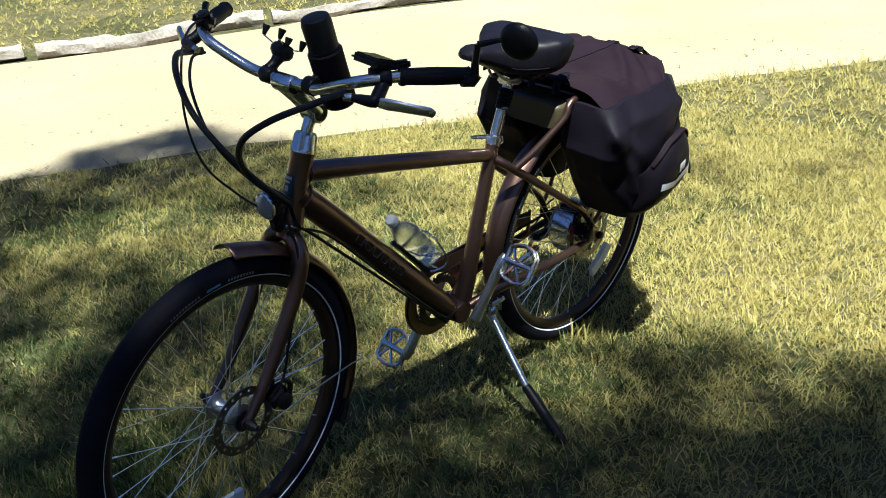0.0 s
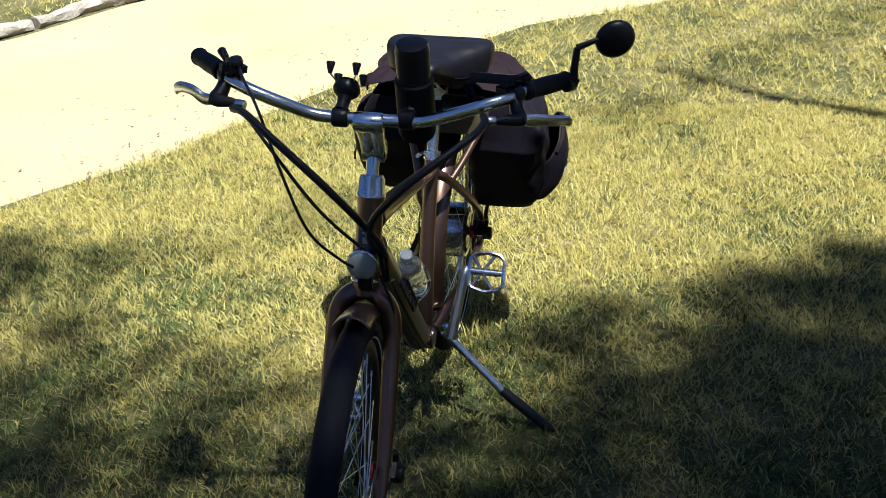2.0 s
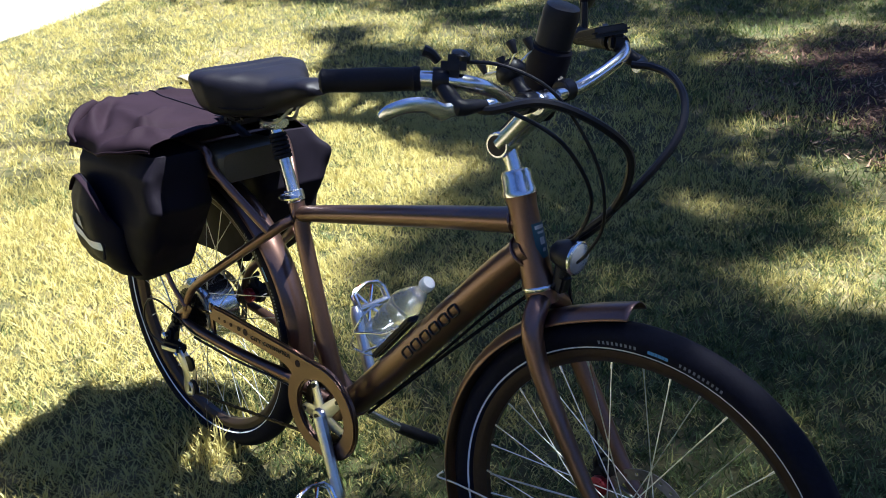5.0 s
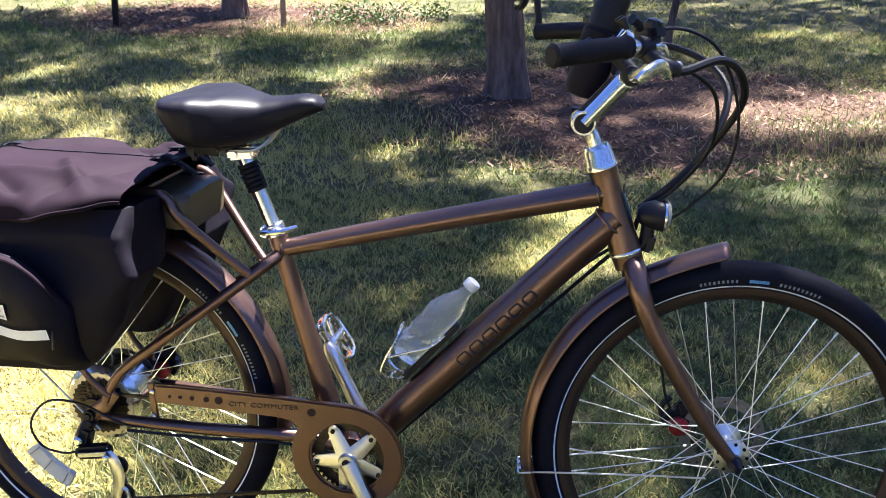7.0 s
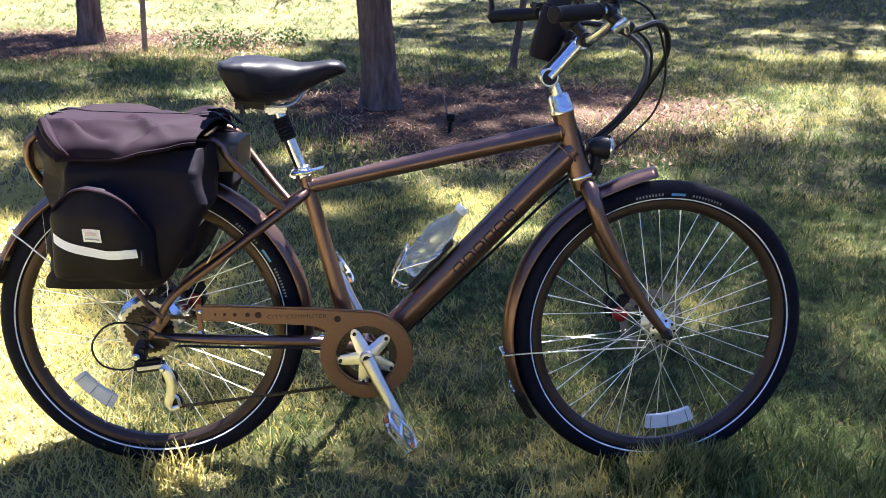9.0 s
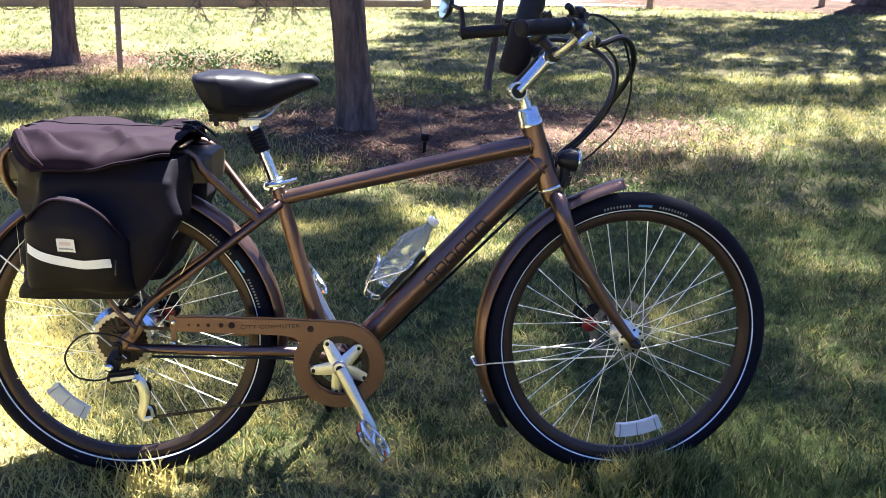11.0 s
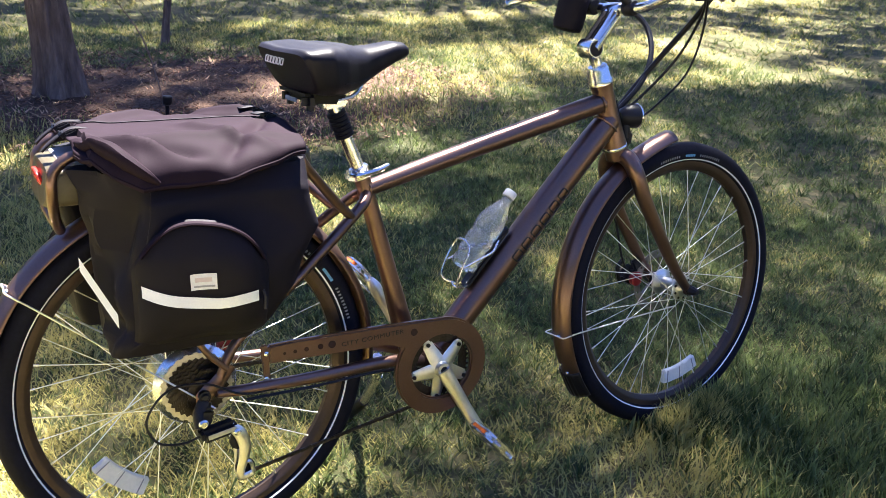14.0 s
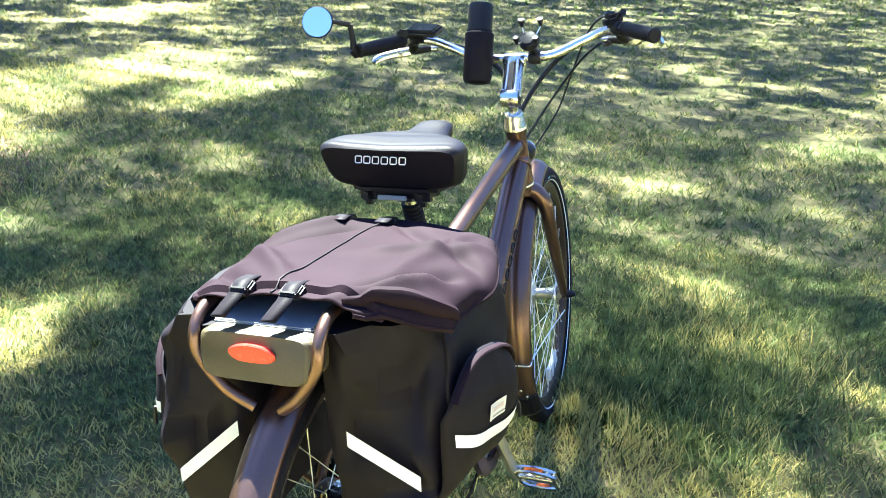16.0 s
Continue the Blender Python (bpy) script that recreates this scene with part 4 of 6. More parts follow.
    cables = [
        ([(1.056, -0.207, 1.07), (1.088, -0.208, 1.072), (1.14, -0.168, 1.085), (1.178, -0.11, 1.06), (1.196, -0.035, 1.005), (1.165, 0.018, 0.93), (1.11, 0.045, 0.855), (1.056, 0.045, 0.8)], 0.0066, "black wrapped cable bundle"),
        ([(1.034, 0.213, 1.07), (1.07, 0.22, 1.07), (1.115, 0.207, 1.062), (1.165, 0.165, 1.038), (1.19, 0.11, 0.995), (1.168, 0.058, 0.932), (1.12, 0.032, 0.868), (1.048, 0.032, 0.802)], 0.0066, "black wrapped cable bundle"),
        ([(1.03, -0.215, 1.13), (1.09, -0.185, 1.128), (1.145, -0.14, 1.09), (1.185, -0.09, 0.99), (1.178, -0.055, 0.895), (1.13, -0.02, 0.825), (1.095, 0.0, 0.79)], 0.0026, "thin black gear cable"),
        ([(1.056, -0.2, 1.066), (1.1, -0.18, 1.066), (1.145, -0.12, 1.02), (1.15, -0.05, 0.93), (1.1, 0.0, 0.845), (1.05, 0.02, 0.8)], 0.0032, "thin black brake cable"),
    ]
    for pts, r, lab in cables:
        part("cable", tube(bmesh.new(), pts, r, 8, 6), BLACK, bicycle, lab)
    # cables from head tube to the frame and brake
    bm = tube(bmesh.new(), [(1.054, 0.045, 0.8), (1.035, 0.044, 0.74), (1.0, 0.045, 0.72), (0.93, 0.03, 0.665), (0.75, 0.028, 0.472), (0.6, 0.028, 0.32), (0.52, 0.03, 0.275)], 0.0032, 6, 5)
    tube(bm, [(1.05, 0.032, 0.802), (1.032, 0.036, 0.74), (0.99, 0.036, 0.7), (0.74, 0.018, 0.452), (0.58, 0.02, 0.29)], 0.0038, 6, 5)
    part("frame_cable", bm, BLACK, bicycle, "black cables clipped under the down tube")
    bm = tube(bmesh.new(), [(1.06, 0.03, 0.76), (1.06, 0.055, 0.69), (1.085, 0.066, 0.6), (1.115, 0.068, 0.5), (1.13, 0.064, 0.43), (1.15, 0.06, 0.39)], 0.003, 6, 5)
    part("brake_hose", steered(bm), BLACK, bicycle, "black front brake cable")


build_bars()


def build_lamp():
    lp = tagged(new("headlight"), "black headlight with clear lens")
    lp.parent = bicycle
    c = Vector((1.075, 0.01, 0.797))
    ax = Vector((1, 0.05, -0.05))
    bm = lathe(bmesh.new(), [(0.009, -0.032), (0.019, -0.024), (0.026, -0.004), (0.0285, 0.014), (0.0275, 0.018)], c, ax, 28)
    tube(bm, [c + Vector((-0.012, 0, -0.018)), (1.062, 0.008, 0.752), (1.052, 0.006, 0.735)], [0.012, 0.013, 0.008], 10, 3)
    box(bm, (1.068, 0.009, 0.747), (0.018, 0.026, 0.034), (0, 12, 0), 0.005)
    part("lamp_body", bm, BLACK, lp)
    bm = lathe(bmesh.new(), [(0.0262, 0.013), (0.0292, 0.0135), (0.0296, 0.0175), (0.0268, 0.0195)], c, ax, 28, True)
    part("lamp_rim", bm, CHROME, lp, "bright rim round the lens")
    bm = lathe(bmesh.new(), [(0.0235, 0.012), (0.024, 0.0175)], c, ax, 28)
    part("lamp_bowl", bm, CHROME, lp, "bright reflector bowl")
    bm = lathe(bmesh.new(), [(0.0265, 0.016), (0.0255, 0.021), (0.019, 0.0255), (0.008, 0.0275), (0.0005, 0.028)], c, ax, 28)
    part("lamp_lens", bm, LENS, lp, "clear lamp lens")
    # head badge: dark shield with pale bars
    bm = bmesh.new()

    def badge(u, v):
        a = (u - 0.5) * 1.15
        w = 1 - max(0, 0.35 - v) * 1.6
        return badge_at(a * w, -0.03 + 0.058 * v, 0.0262)
    sheet(bm, badge, 9, 9)
    part("head_badge", bm, TEALP, frame_ob, "dark teal head badge")
    for z, w, h in ((0.021, 0.8, 0.006), (0.012, 0.55, 0.004), (-0.002, 0.4, 0.012), (-0.017, 0.25, 0.006)):
        bm = bmesh.new()
        sheet(bm, lambda u, v: badge_at((u - 0.5) * w, z + (v - 0.5) * h, 0.0268), 6, 2)
        part("badge_mark", bm, GREYP, frame_ob)


def badge_at(a, z, r):
    """A place on the front of the head tube: angle from straight ahead, height along the axis from its middle."""
    c = HEAD_T.lerp(HEAD_B, 0.5)
    fwd = Vector((up_head.z, 0, -up_head.x))
    return c + up_head * z + fwd * math.cos(a) * r + Vector((0, 1, 0)) * math.sin(a) * r


build_lamp()


def build_decal():
    """Brand marks on both sides of the down tube: a row of plain hollow dark shapes."""
    a, b = Vector((0.735, 0, 0.504)), Vector((0.875, 0, 0.655))
    d = (b - a).normalized()
    nrm = Vector((-d.z, 0, d.x))

    def skin(t, e, s):
        return a.lerp(b, t if s < 0 else 1 - t) + nrm * math.sin(e) * 0.0325 + Vector((0, s, 0)) * math.cos(e) * 0.0325
    for s in (1, -1):
        for i in range(6):
            bm = bmesh.new()
            ring = []
            for k in range(24):
                t = 2 * math.pi * k / 24
                c, q = math.cos(t), math.sin(t)
                ring.append(((i + 0.5 + 0.36 * math.copysign(abs(c) ** 0.45, c)) / 6, 0.3 * math.copysign(abs(q) ** 0.45, q) - 0.05))
            tube(bm, [skin(t, e, s) for t, e in ring], 0.0024, 6, closed=True, flat=0.8)
            part("lettering", bm, DARKP, frame_ob, "dark hollow brand mark")


build_decal()


def build_brakes():
    for name, c, turn, lab in (("front_caliper", Vector((1.155, 0.062, 0.385)), STEER, "black brake caliper with red knob"), ("rear_caliper", Vector((0.105, 0.088, 0.4)), Matrix.Identity(4), "black brake caliper with red knob")):
        cal = tagged(new(name), lab)
        cal.parent = bicycle
        bm = box(bmesh.new(), c, (0.05, 0.034, 0.045), (0, 30, 0), 0.009)
        box(bm, c + Vector((0.01, -0.012, 0.03)), (0.03, 0.014, 0.03), (0, -20, 0), 0.005)
        tube(bm, [c + Vector((-0.02, 0.012, -0.02)), c + Vector((-0.03, 0.012, 0.02)), c + Vector((-0.012, 0.012, 0.04))], 0.006, 8, 3)
        part("caliper_body", bm_moved(bm, turn), BLACK, cal)
        for s in (1, -1):
            bm = lathe(bmesh.new(), [(0.017, 0), (0.0185, 0.003), (0.0185, 0.012), (0.013, 0.015)], c + Vector((-0.002, s * 0.017, -0.004)), (0, s, 0), 14)
            part("caliper_knob", bm_moved(bm, turn), KNOB if s < 0 else BLACK, cal, "red adjuster knob" if s < 0 else "black adjuster knob")


build_brakes()


def build_cage():
    cg = tagged(new("bottle_cage"), "silver wire bottle cage on down tube")
    cg.parent = bicycle
    d = Vector((0.66, 0, 0.75)).normalized()
    n = Vector((-d.z, 0, d.x))
    o = Vector((0.66, 0, 0.432)) + n * 0.034
    bm = bmesh.new()
    box(bm, o + d * 0.075 + n * 0.004, (0.012, 0.03, 0.16), (0, math.degrees(math.atan2(d.x, d.z)), 0), 0.004)
    part("cage_base", bm, BLACK, cg, "black cage mount")
    bm = bmesh.new()
    at = lambda u, w, h: o + d * u + Vector((0, w, 0)) + n * h
    for s in (1, -1):
        tube(bm, [at(0.0, s * 0.012, 0.006), at(-0.012, s * 0.02, 0.02), at(-0.014, s * 0.034, 0.045), at(0.02, s * 0.037, 0.06), at(0.055, s * 0.034, 0.068), at(0.07, s * 0.022, 0.075), at(0.074, s * 0.0, 0.078)], 0.0026, 7, 5)
        tube(bm, [at(0.06, s * 0.036, 0.035), at(0.09, s * 0.03, 0.015), at(0.12, s * 0.014, 0.008)], 0.0026, 7, 4)
        tube(bm, [at(0.02, s * 0.037, 0.058), at(0.06, s * 0.036, 0.035)], 0.0026, 7)
    tube(bm, [at(-0.012, -0.022, 0.022), at(-0.018, 0, 0.024), at(-0.012, 0.022, 0.022)], 0.0026, 7, 4)
    part("cage_wire", bm, BOTTLECAGE, cg, "bent silver wire")
    # the bottle stands in the cage
    bottle = tagged(new("water_bottle"), "clear crushed plastic water bottle in wire cage", "bottle")
    bottle.matrix_basis = TILT
    b0 = o + d * 0.026 + n * 0.036 + Vector((0, 0.004, 0))
    d = (d + Vector((0, 0.06, 0))).normalized()
    prof = [(0.004, 0.004), (0.024, 0.0), (0.031, 0.005), (0.0315, 0.018), (0.029, 0.026), (0.0318, 0.034), (0.0318, 0.046), (0.0285, 0.054), (0.0318, 0.062), (0.0318, 0.078), (0.029, 0.086), (0.0315, 0.094), (0.0315, 0.118), (0.027, 0.142), (0.019, 0.162), (0.0125, 0.174), (0.0122, 0.19)]
    bm = lathe(bmesh.new(), prof, b0, d, 28)
    for v in bm.verts:
        v.co += wob(v.co, 26, 0.0038)
    part("bottle_body", bm, CLEAR, bottle, "crumpled clear plastic")
    bm = lathe(bmesh.new(), [(0.0135, 0.186), (0.0145, 0.188), (0.0145, 0.2), (0.0125, 0.203)], b0, d, 20)
    part("bottle_cap", bm, WHITEP, bottle, "white screw cap")


build_cage()


def build_rack():
    rk = tagged(new("rear_rack"), "bronze tubular rear rack")
    rk.parent = bicycle
    cy = 0.006
    for s in (1, -1):
        y = cy + s * 0.099
        bm = tube(bmesh.new(), [(0.345, s * 0.042, 0.655), (0.3, cy * 0.7 + s * 0.065, 0.7), (0.235, y, 0.775), (0.215, y, 0.808), (0.17, y, 0.819), (0.0, y, 0.826), (-0.12, y, 0.832), (-0.17, y, 0.83), (-0.2, y, 0.806), (-0.205, y - s * 0.004, 0.77), (-0.2, cy + s * 0.06, 0.72), (-0.19, cy * 0.6 + s * 0.022, 0.69)], 0.0095, 10, 6)
        part("rack_rail", bm, BRONZE, rk)
        bm = tube(bmesh.new(), [(0.066, s * 0.09, 0.405), (0.02, s * 0.096, 0.46), (-0.02, s * 0.1, 0.56), (-0.02, y * 0.95, 0.7), (-0.02, y, 0.824)], 0.006, 8, 4)
        part("rack_stay", bm, BRONZE, rk)
    for x in (0.17, 0.02, -0.1):
        part("rack_crossbar", tube(bmesh.new(), [(x, cy - 0.099, 0.826 - 0.04 * x), (x, cy + 0.099, 0.826 - 0.04 * x)], 0.006, 8), BRONZE, rk)
    bm = tube(bmesh.new(), [(0.232, cy - 0.099, 0.775), (0.24, cy, 0.772), (0.232, cy + 0.099, 0.775)], 0.005, 8, 3)
    part("rack_crossbar", bm, BRONZE, rk)
    # battery box under the rack deck with a red tail reflector
    bx = tagged(new("battery_box"), "grey-brown rack battery with red tail reflector")
    bx.parent = bicycle
    bm = bmesh.new()

    def shell(u, v):
        a = 2 * math.pi * u
        c, q = math.cos(a), math.sin(a)
        k = float(np.interp(v, [0, 0.08, 0.2, 0.9, 1], [0.9, 0.97, 1, 1, 0.9]))
        z = math.copysign(abs(q) ** 0.3, q) * 0.036 * k
        wide = 0.092 - 0.008 * max(0.0, -z / 0.036) ** 2
        x = float(np.interp(v, [0, 0.08, 0.2, 0.9, 1], [-0.213, -0.208, -0.19, 0.24, 0.25]))
        return Vector((x + 0.18 * z * (v < 0.15), cy + math.copysign(abs(c) ** 0.3, c) * wide * k, 0.776 + z))
    g = sheet(bm, shell, 56, 26, True)
    bm.faces.new([r[0] for r in g])
    bm.faces.new([r[-1] for r in g][::-1])
    part("box_body", bm, BOXM, bx, "grey-brown moulded battery housing")
    bm = box(bmesh.new(), (-0.122, cy, 0.814), (0.122, 0.158, 0.007), (0, -2, 0), 0.002)
    part("box_lid", bm, SILVERP, bx, "silver grey lid panel", False)
    bm = lathe(bmesh.new(), [(0.0155, -0.002), (0.0165, 0.002), (0.0155, 0.004), (0.008, 0.005)], (0, 0, 0), (0, 0, 1), 28)
    bm.transform(Matrix.Translation((-0.213, cy, 0.783)) @ pose(0, 0, 0, 0, -104, 0) @ Matrix.Diagonal((1, 2.3, 1, 1)))
    part("tail_reflector", bm, REDL, bx, "red oval reflector")


build_rack()


def crease(p, q, a, b, deep, wide):
    """Height of a soft fold along the line from a to b, at (p, q)."""
    dx, dy = b[0] - a[0], b[1] - a[1]
    t = ((p - a[0]) * dx + (q - a[1]) * dy) / (dx * dx + dy * dy)
    d = (p - a[0]) * dy - (q - a[1]) * dx
    d /= math.hypot(dx, dy)
    fade = math.exp(-max(0.0, abs(t - 0.5) - 0.4) ** 2 * 18)
    return deep * fade * math.exp(-(d / wide) ** 2)


def build_pannier():
    SIDE_FOLDS = (((0.2, 0.76), (0.07, 0.66), 0.012), ((-0.15, 0.76), (-0.04, 0.7), 0.01), ((0.18, 0.72), (0.1, 0.57), 0.012), ((-0.14, 0.74), (-0.11, 0.56), 0.009), ((0.02, 0.77), (0.08, 0.72), -0.008), ((0.13, 0.76), (0.16, 0.6), -0.01))
    REAR_FOLDS = (((0.09, 0.84), (0.2, 0.6), 0.022), ((0.1, 0.74), (0.15, 0.53), 0.016), ((0.21, 0.8), (0.16, 0.62), -0.015), ((0.13, 0.83), (0.1, 0.62), -0.014), ((0.22, 0.7), (0.19, 0.52), 0.013))
    TOP_FOLDS = (((-0.16, -0.1), (-0.06, -0.2), 0.0195), ((-0.13, -0.12), (0.0, -0.21), -0.015), ((0.03, -0.08), (0.12, -0.21), 0.012), ((0.16, -0.07), (0.05, -0.23), -0.0135), ((-0.1, 0.02), (0.06, 0.17), 0.0135), ((0.15, 0.02), (0.03, 0.16), -0.0135), ((-0.15, 0.05), (-0.05, 0.17), -0.012), ((0.17, 0.07), (0.08, 0.18), 0.015), ((-0.03, -0.14), (0.16, -0.17), 0.009))
    pn = tagged(new("pannier_bag"), "black double nylon pannier with faded top slung over rack", "pannier")
    pn.matrix_basis = TILT
    cy = -0.003
    for s in (-1, 1):
        yin = cy + s * 0.062
        zt, zb = (0.814, 0.51) if s < 0 else (0.812, 0.478)

        def fn(u, v, s=s, yin=yin, zt=zt, zb=zb):
            z = zb + (zt - zb) * v
            xr = float(np.interp(v, [0, 0.08, 0.5, 1], [-0.146, -0.153, -0.157, -0.162]))
            xf = float(np.interp(v, [0, 0.08, 0.3, 0.62, 1], [0.088, 0.108, 0.154, 0.21, 0.2]))
            yo = cy + s * float(np.interp(v, [0, 0.1, 0.5, 0.85, 1], [0.206, 0.222, 0.238, 0.228, 0.204] if s < 0 else [0.234, 0.25, 0.262, 0.252, 0.205]))
            if s > 0:
                xr -= 0.018
            a = 2 * math.pi * u
            c, q = math.cos(a), math.sin(a)
            e = 0.3
            x = (xr + xf) / 2 + math.copysign(abs(c) ** e, c) * (xf - xr) / 2
            y = (yin + yo) / 2 + math.copysign(abs(q) ** e, q) * (yo - yin) / 2
            if s < 0:
                y += 0.022 * min(1, max(0, (0.0 - x) / 0.14)) * min(1, max(0, (v - 0.15) * 2.5)) * min(1, max(0, -q * 2))
            else:
                y -= 0.036 * min(1, max(0, (0.02 - x) / 0.16)) * min(1, max(0, q * 2))
            cut = min(1, max(0, (abs(y - cy) - 0.09) / 0.13))
            x += (0.06 if s < 0 else 0.02) * cut ** 1.3 * min(1, max(0, -c * 1.4)) * min(1, v * 6)
            p = Vector((x, y, z))
            fold = 0.011 * noise.noise(Vector((p.x * 7 + 5 * p.z, p.z * 3, s * 4))) + 0.006 * noise.noise(Vector((p.x * 15, p.z * 9 - p.x * 8, s * 2)))
            if s > 0:
                p.x += 0.02 * max(0, 0.4 - v)
            for ca, cb, deep in SIDE_FOLDS:
                fold += crease(p.x, p.z, ca, cb, deep, 0.02) * min(1, max(0, q * s * 2))
            for ca, cb, deep in REAR_FOLDS:
                p.x -= crease(abs(p.y - cy), p.z, ca, cb, deep, 0.018) * min(1, max(0, -c * 2))
                p.x += 0.4 * crease(abs(p.y - cy), p.z, ca, cb, deep, 0.022) * min(1, max(0, c * 2))
            return p + wob(p, 8, 0.007) + wob(p, 24, 0.0016) + wob(p, 60, 0.0006) + Vector((math.cos(a) * fold, s * fold, 0))
        bm = bmesh.new()
        g = sheet(bm, fn, 120, 56, True)
        bm.faces.new([r[0] for r in g])
        bm.faces.new([r[-1] for r in g][::-1])
        bag = part("side_bag", bm, CANVAS, pn, "black nylon side bag")

        def face(x, z, lift, s=s):
            v = (z - 0.525) / 0.325
            yy = cy + s * float(np.interp(v, [0, 0.1, 0.5, 0.85, 1], [0.206, 0.222, 0.241, 0.238, 0.212] if s < 0 else [0.246, 0.254, 0.264, 0.258, 0.21]))
            return Vector((x, yy + s * lift, z))
        # bulging zipped pocket with a faded arched rim
        x0, x1, z0, z1 = -0.118, 0.106, 0.532, 0.742
        if s > 0:
            z0, z1 = 0.515, 0.72

        def arch(x):
            t = (x - (x0 + x1) / 2) / ((x1 - x0) / 2)
            return z1 - 0.012 * t - (z1 - z0) * 0.42 * min(1, abs(t)) ** 2.8, t

        def at_face(x, z, out=0.0):
            topz, t = arch(x)
            v = min(1, max(0, (z - z0) / (topz - z0)))
            lift = 0.05 * max(0, 1 - min(1, abs(t)) ** 5) ** 0.6 * math.sin(math.pi * (0.06 + 0.86 * v)) ** 0.5
            if s < 0:
                lift = lift * float(np.interp(x, [-0.12, 0.06], [0.5, 1.0])) - 0.022 * min(1, max(0, (0.0 - x) / 0.14)) * min(1, max(0, ((z - 0.525) / 0.325 - 0.15) * 2.5))
            else:
                lift -= 0.03 * min(1, max(0, (0.02 - x) / 0.16))
            p = face(x, z, lift * (1 if s < 0 else 1.2))
            return p + wob(p, 16, 0.004) + Vector((0, s * out, 0))

        def pocket(u, v):
            x = x0 + (x1 - x0) * u
            return at_face(x, z0 + (arch(x)[0] - z0) * v)
        bm = bmesh.new()
        sheet(bm, pocket, 30, 20)
        pk = part("pocket", bm, CANVAS, bag, "black zipped outer pocket", mod=0.002)
        bm = bmesh.new()
        tube(bm, [pocket(i / 30, 0.97) + Vector((0, s * 0.005, 0.002)) for i in range(2, 29)], 0.006, 8, 2, flat=0.5)
        part("pocket_rim", bm, FADED, pk, "faded grey arched zip cover")
        bm = bmesh.new()

        def stripe(u, v):
            x = -0.108 + 0.182 * u
            z = z0 + 0.1 - 0.024 * u - 0.012 * math.sin(math.pi * u) + 0.02 * (v - 0.5)
            return at_face(x, z, 0.004)
        sheet(bm, stripe, 22, 4)
        part("reflective_strip", bm, REFLECT, bag, "white reflective strip")
        bm = bmesh.new()
        sheet(bm, lambda u, v: at_face(-0.036 + 0.04 * u, z0 + 0.1 + 0.026 * v, 0.005), 6, 4)
        lab = part("maker_label", bm, WHITEP, bag, "white sewn label with faded print")
        bm = bmesh.new()
        sheet(bm, lambda u, v: at_face(-0.03 + 0.026 * u, z0 + 0.113 + 0.007 * v, 0.0065), 4, 3)
        part("label_print", bm, PINKP, lab)
        bm = bmesh.new()
        sheet(bm, lambda u, v: at_face(-0.032 + 0.032 * u, z0 + 0.1045 + 0.003 * v, 0.0065), 4, 3)
        part("label_print", bm, GREYP, lab)
        # sloping strip on the rear face
        bm = bmesh.new()
        a, b = (Vector((-0.166, cy + s * 0.108, 0.652)), Vector((-0.148, cy + s * 0.2, 0.574)))
        if s > 0:
            a, b = Vector((-0.168, 0.075, 0.637)), Vector((-0.155, 0.185, 0.542))

        us = [i / 12 for i in range(13)]
        wall = [fn_rear(fn, a.lerp(b, u).y, a.lerp(b, u).z, s) for u in us]
        bend = np.polyfit(us, wall, 2)
        proud = max(0.0, max(float(np.polyval(bend, u)) - w for u, w in zip(us, wall))) + 0.003

        def rear(u, v):
            p = a.lerp(b, u) + Vector((0, 0, 0.024 * (v - 0.5)))
            return Vector((float(np.polyval(bend, u)) - proud, p.y, p.z))
        sheet(bm, rear, 14, 4)
        part("reflective_strip", bm, REFLECT, bag, "white sloping reflective strip")
        bm = bmesh.new()
        zp = pocket(0.9 if s < 0 else 0.1, 0.55)
        tube(bm, [zp + Vector((0, s * 0.006, 0)), zp + Vector((0.002, s * 0.01, -0.012)), zp + Vector((0.001, s * 0.01, -0.032))], [0.002, 0.003, 0.0035], 6)
        part("zip_pull", bm, BLACK, pk)

    # top sheet draped over both bags, its hems hanging down their sides
    def top(u, v):
        x = -0.17 + 0.36 * v
        a = abs(2 * u - 1)
        stops = [-0.17, -0.13, -0.09, -0.02, 0.06, 0.13, 0.19]
        if u < 0.5:
            sd, w = -1, float(np.interp(x, stops, [0.13, 0.19, 0.236, 0.244, 0.243, 0.238, 0.215]))
            hem = float(np.interp(x, stops, [0.845, 0.812, 0.788, 0.786, 0.803, 0.818, 0.824]))
        else:
            sd, w = 1, float(np.interp(x, stops, [0.12, 0.16, 0.2, 0.216, 0.22, 0.215, 0.19]))
            hem = float(np.interp(x, stops, [0.845, 0.815, 0.79, 0.778, 0.782, 0.795, 0.805]))
        crown = 0.866 - 0.006 * v
        y = z = 0.0
        for k in range(-3, 4):
            aa = min(1.0, abs(a + 0.035 * k))
            y += float(np.interp(aa, [0, 0.4, 0.62, 0.78, 0.88, 1.0], [0, 0.5, 0.78, 0.95, 0.995, 1.0] if u < 0.5 else [0, 0.4, 0.62, 0.8, 0.9, 1.0])) * w / 7
            z += float(np.interp(aa, [0, 0.4, 0.62, 0.78, 0.88, 1.0], [crown, crown - 0.003, crown - 0.014, crown * 0.6 + hem * 0.4, crown * 0.3 + hem * 0.7, hem])) / 7
        if a < 0.12:
            y = a * (1.25 if u < 0.5 else 1.0) * w
        hang = min(1, max(0, (a - 0.66) / 0.3))
        p = Vector((x + 0.02 * (1 - a) * v, cy + sd * y, z - 0.01 * (v < 0.05)))
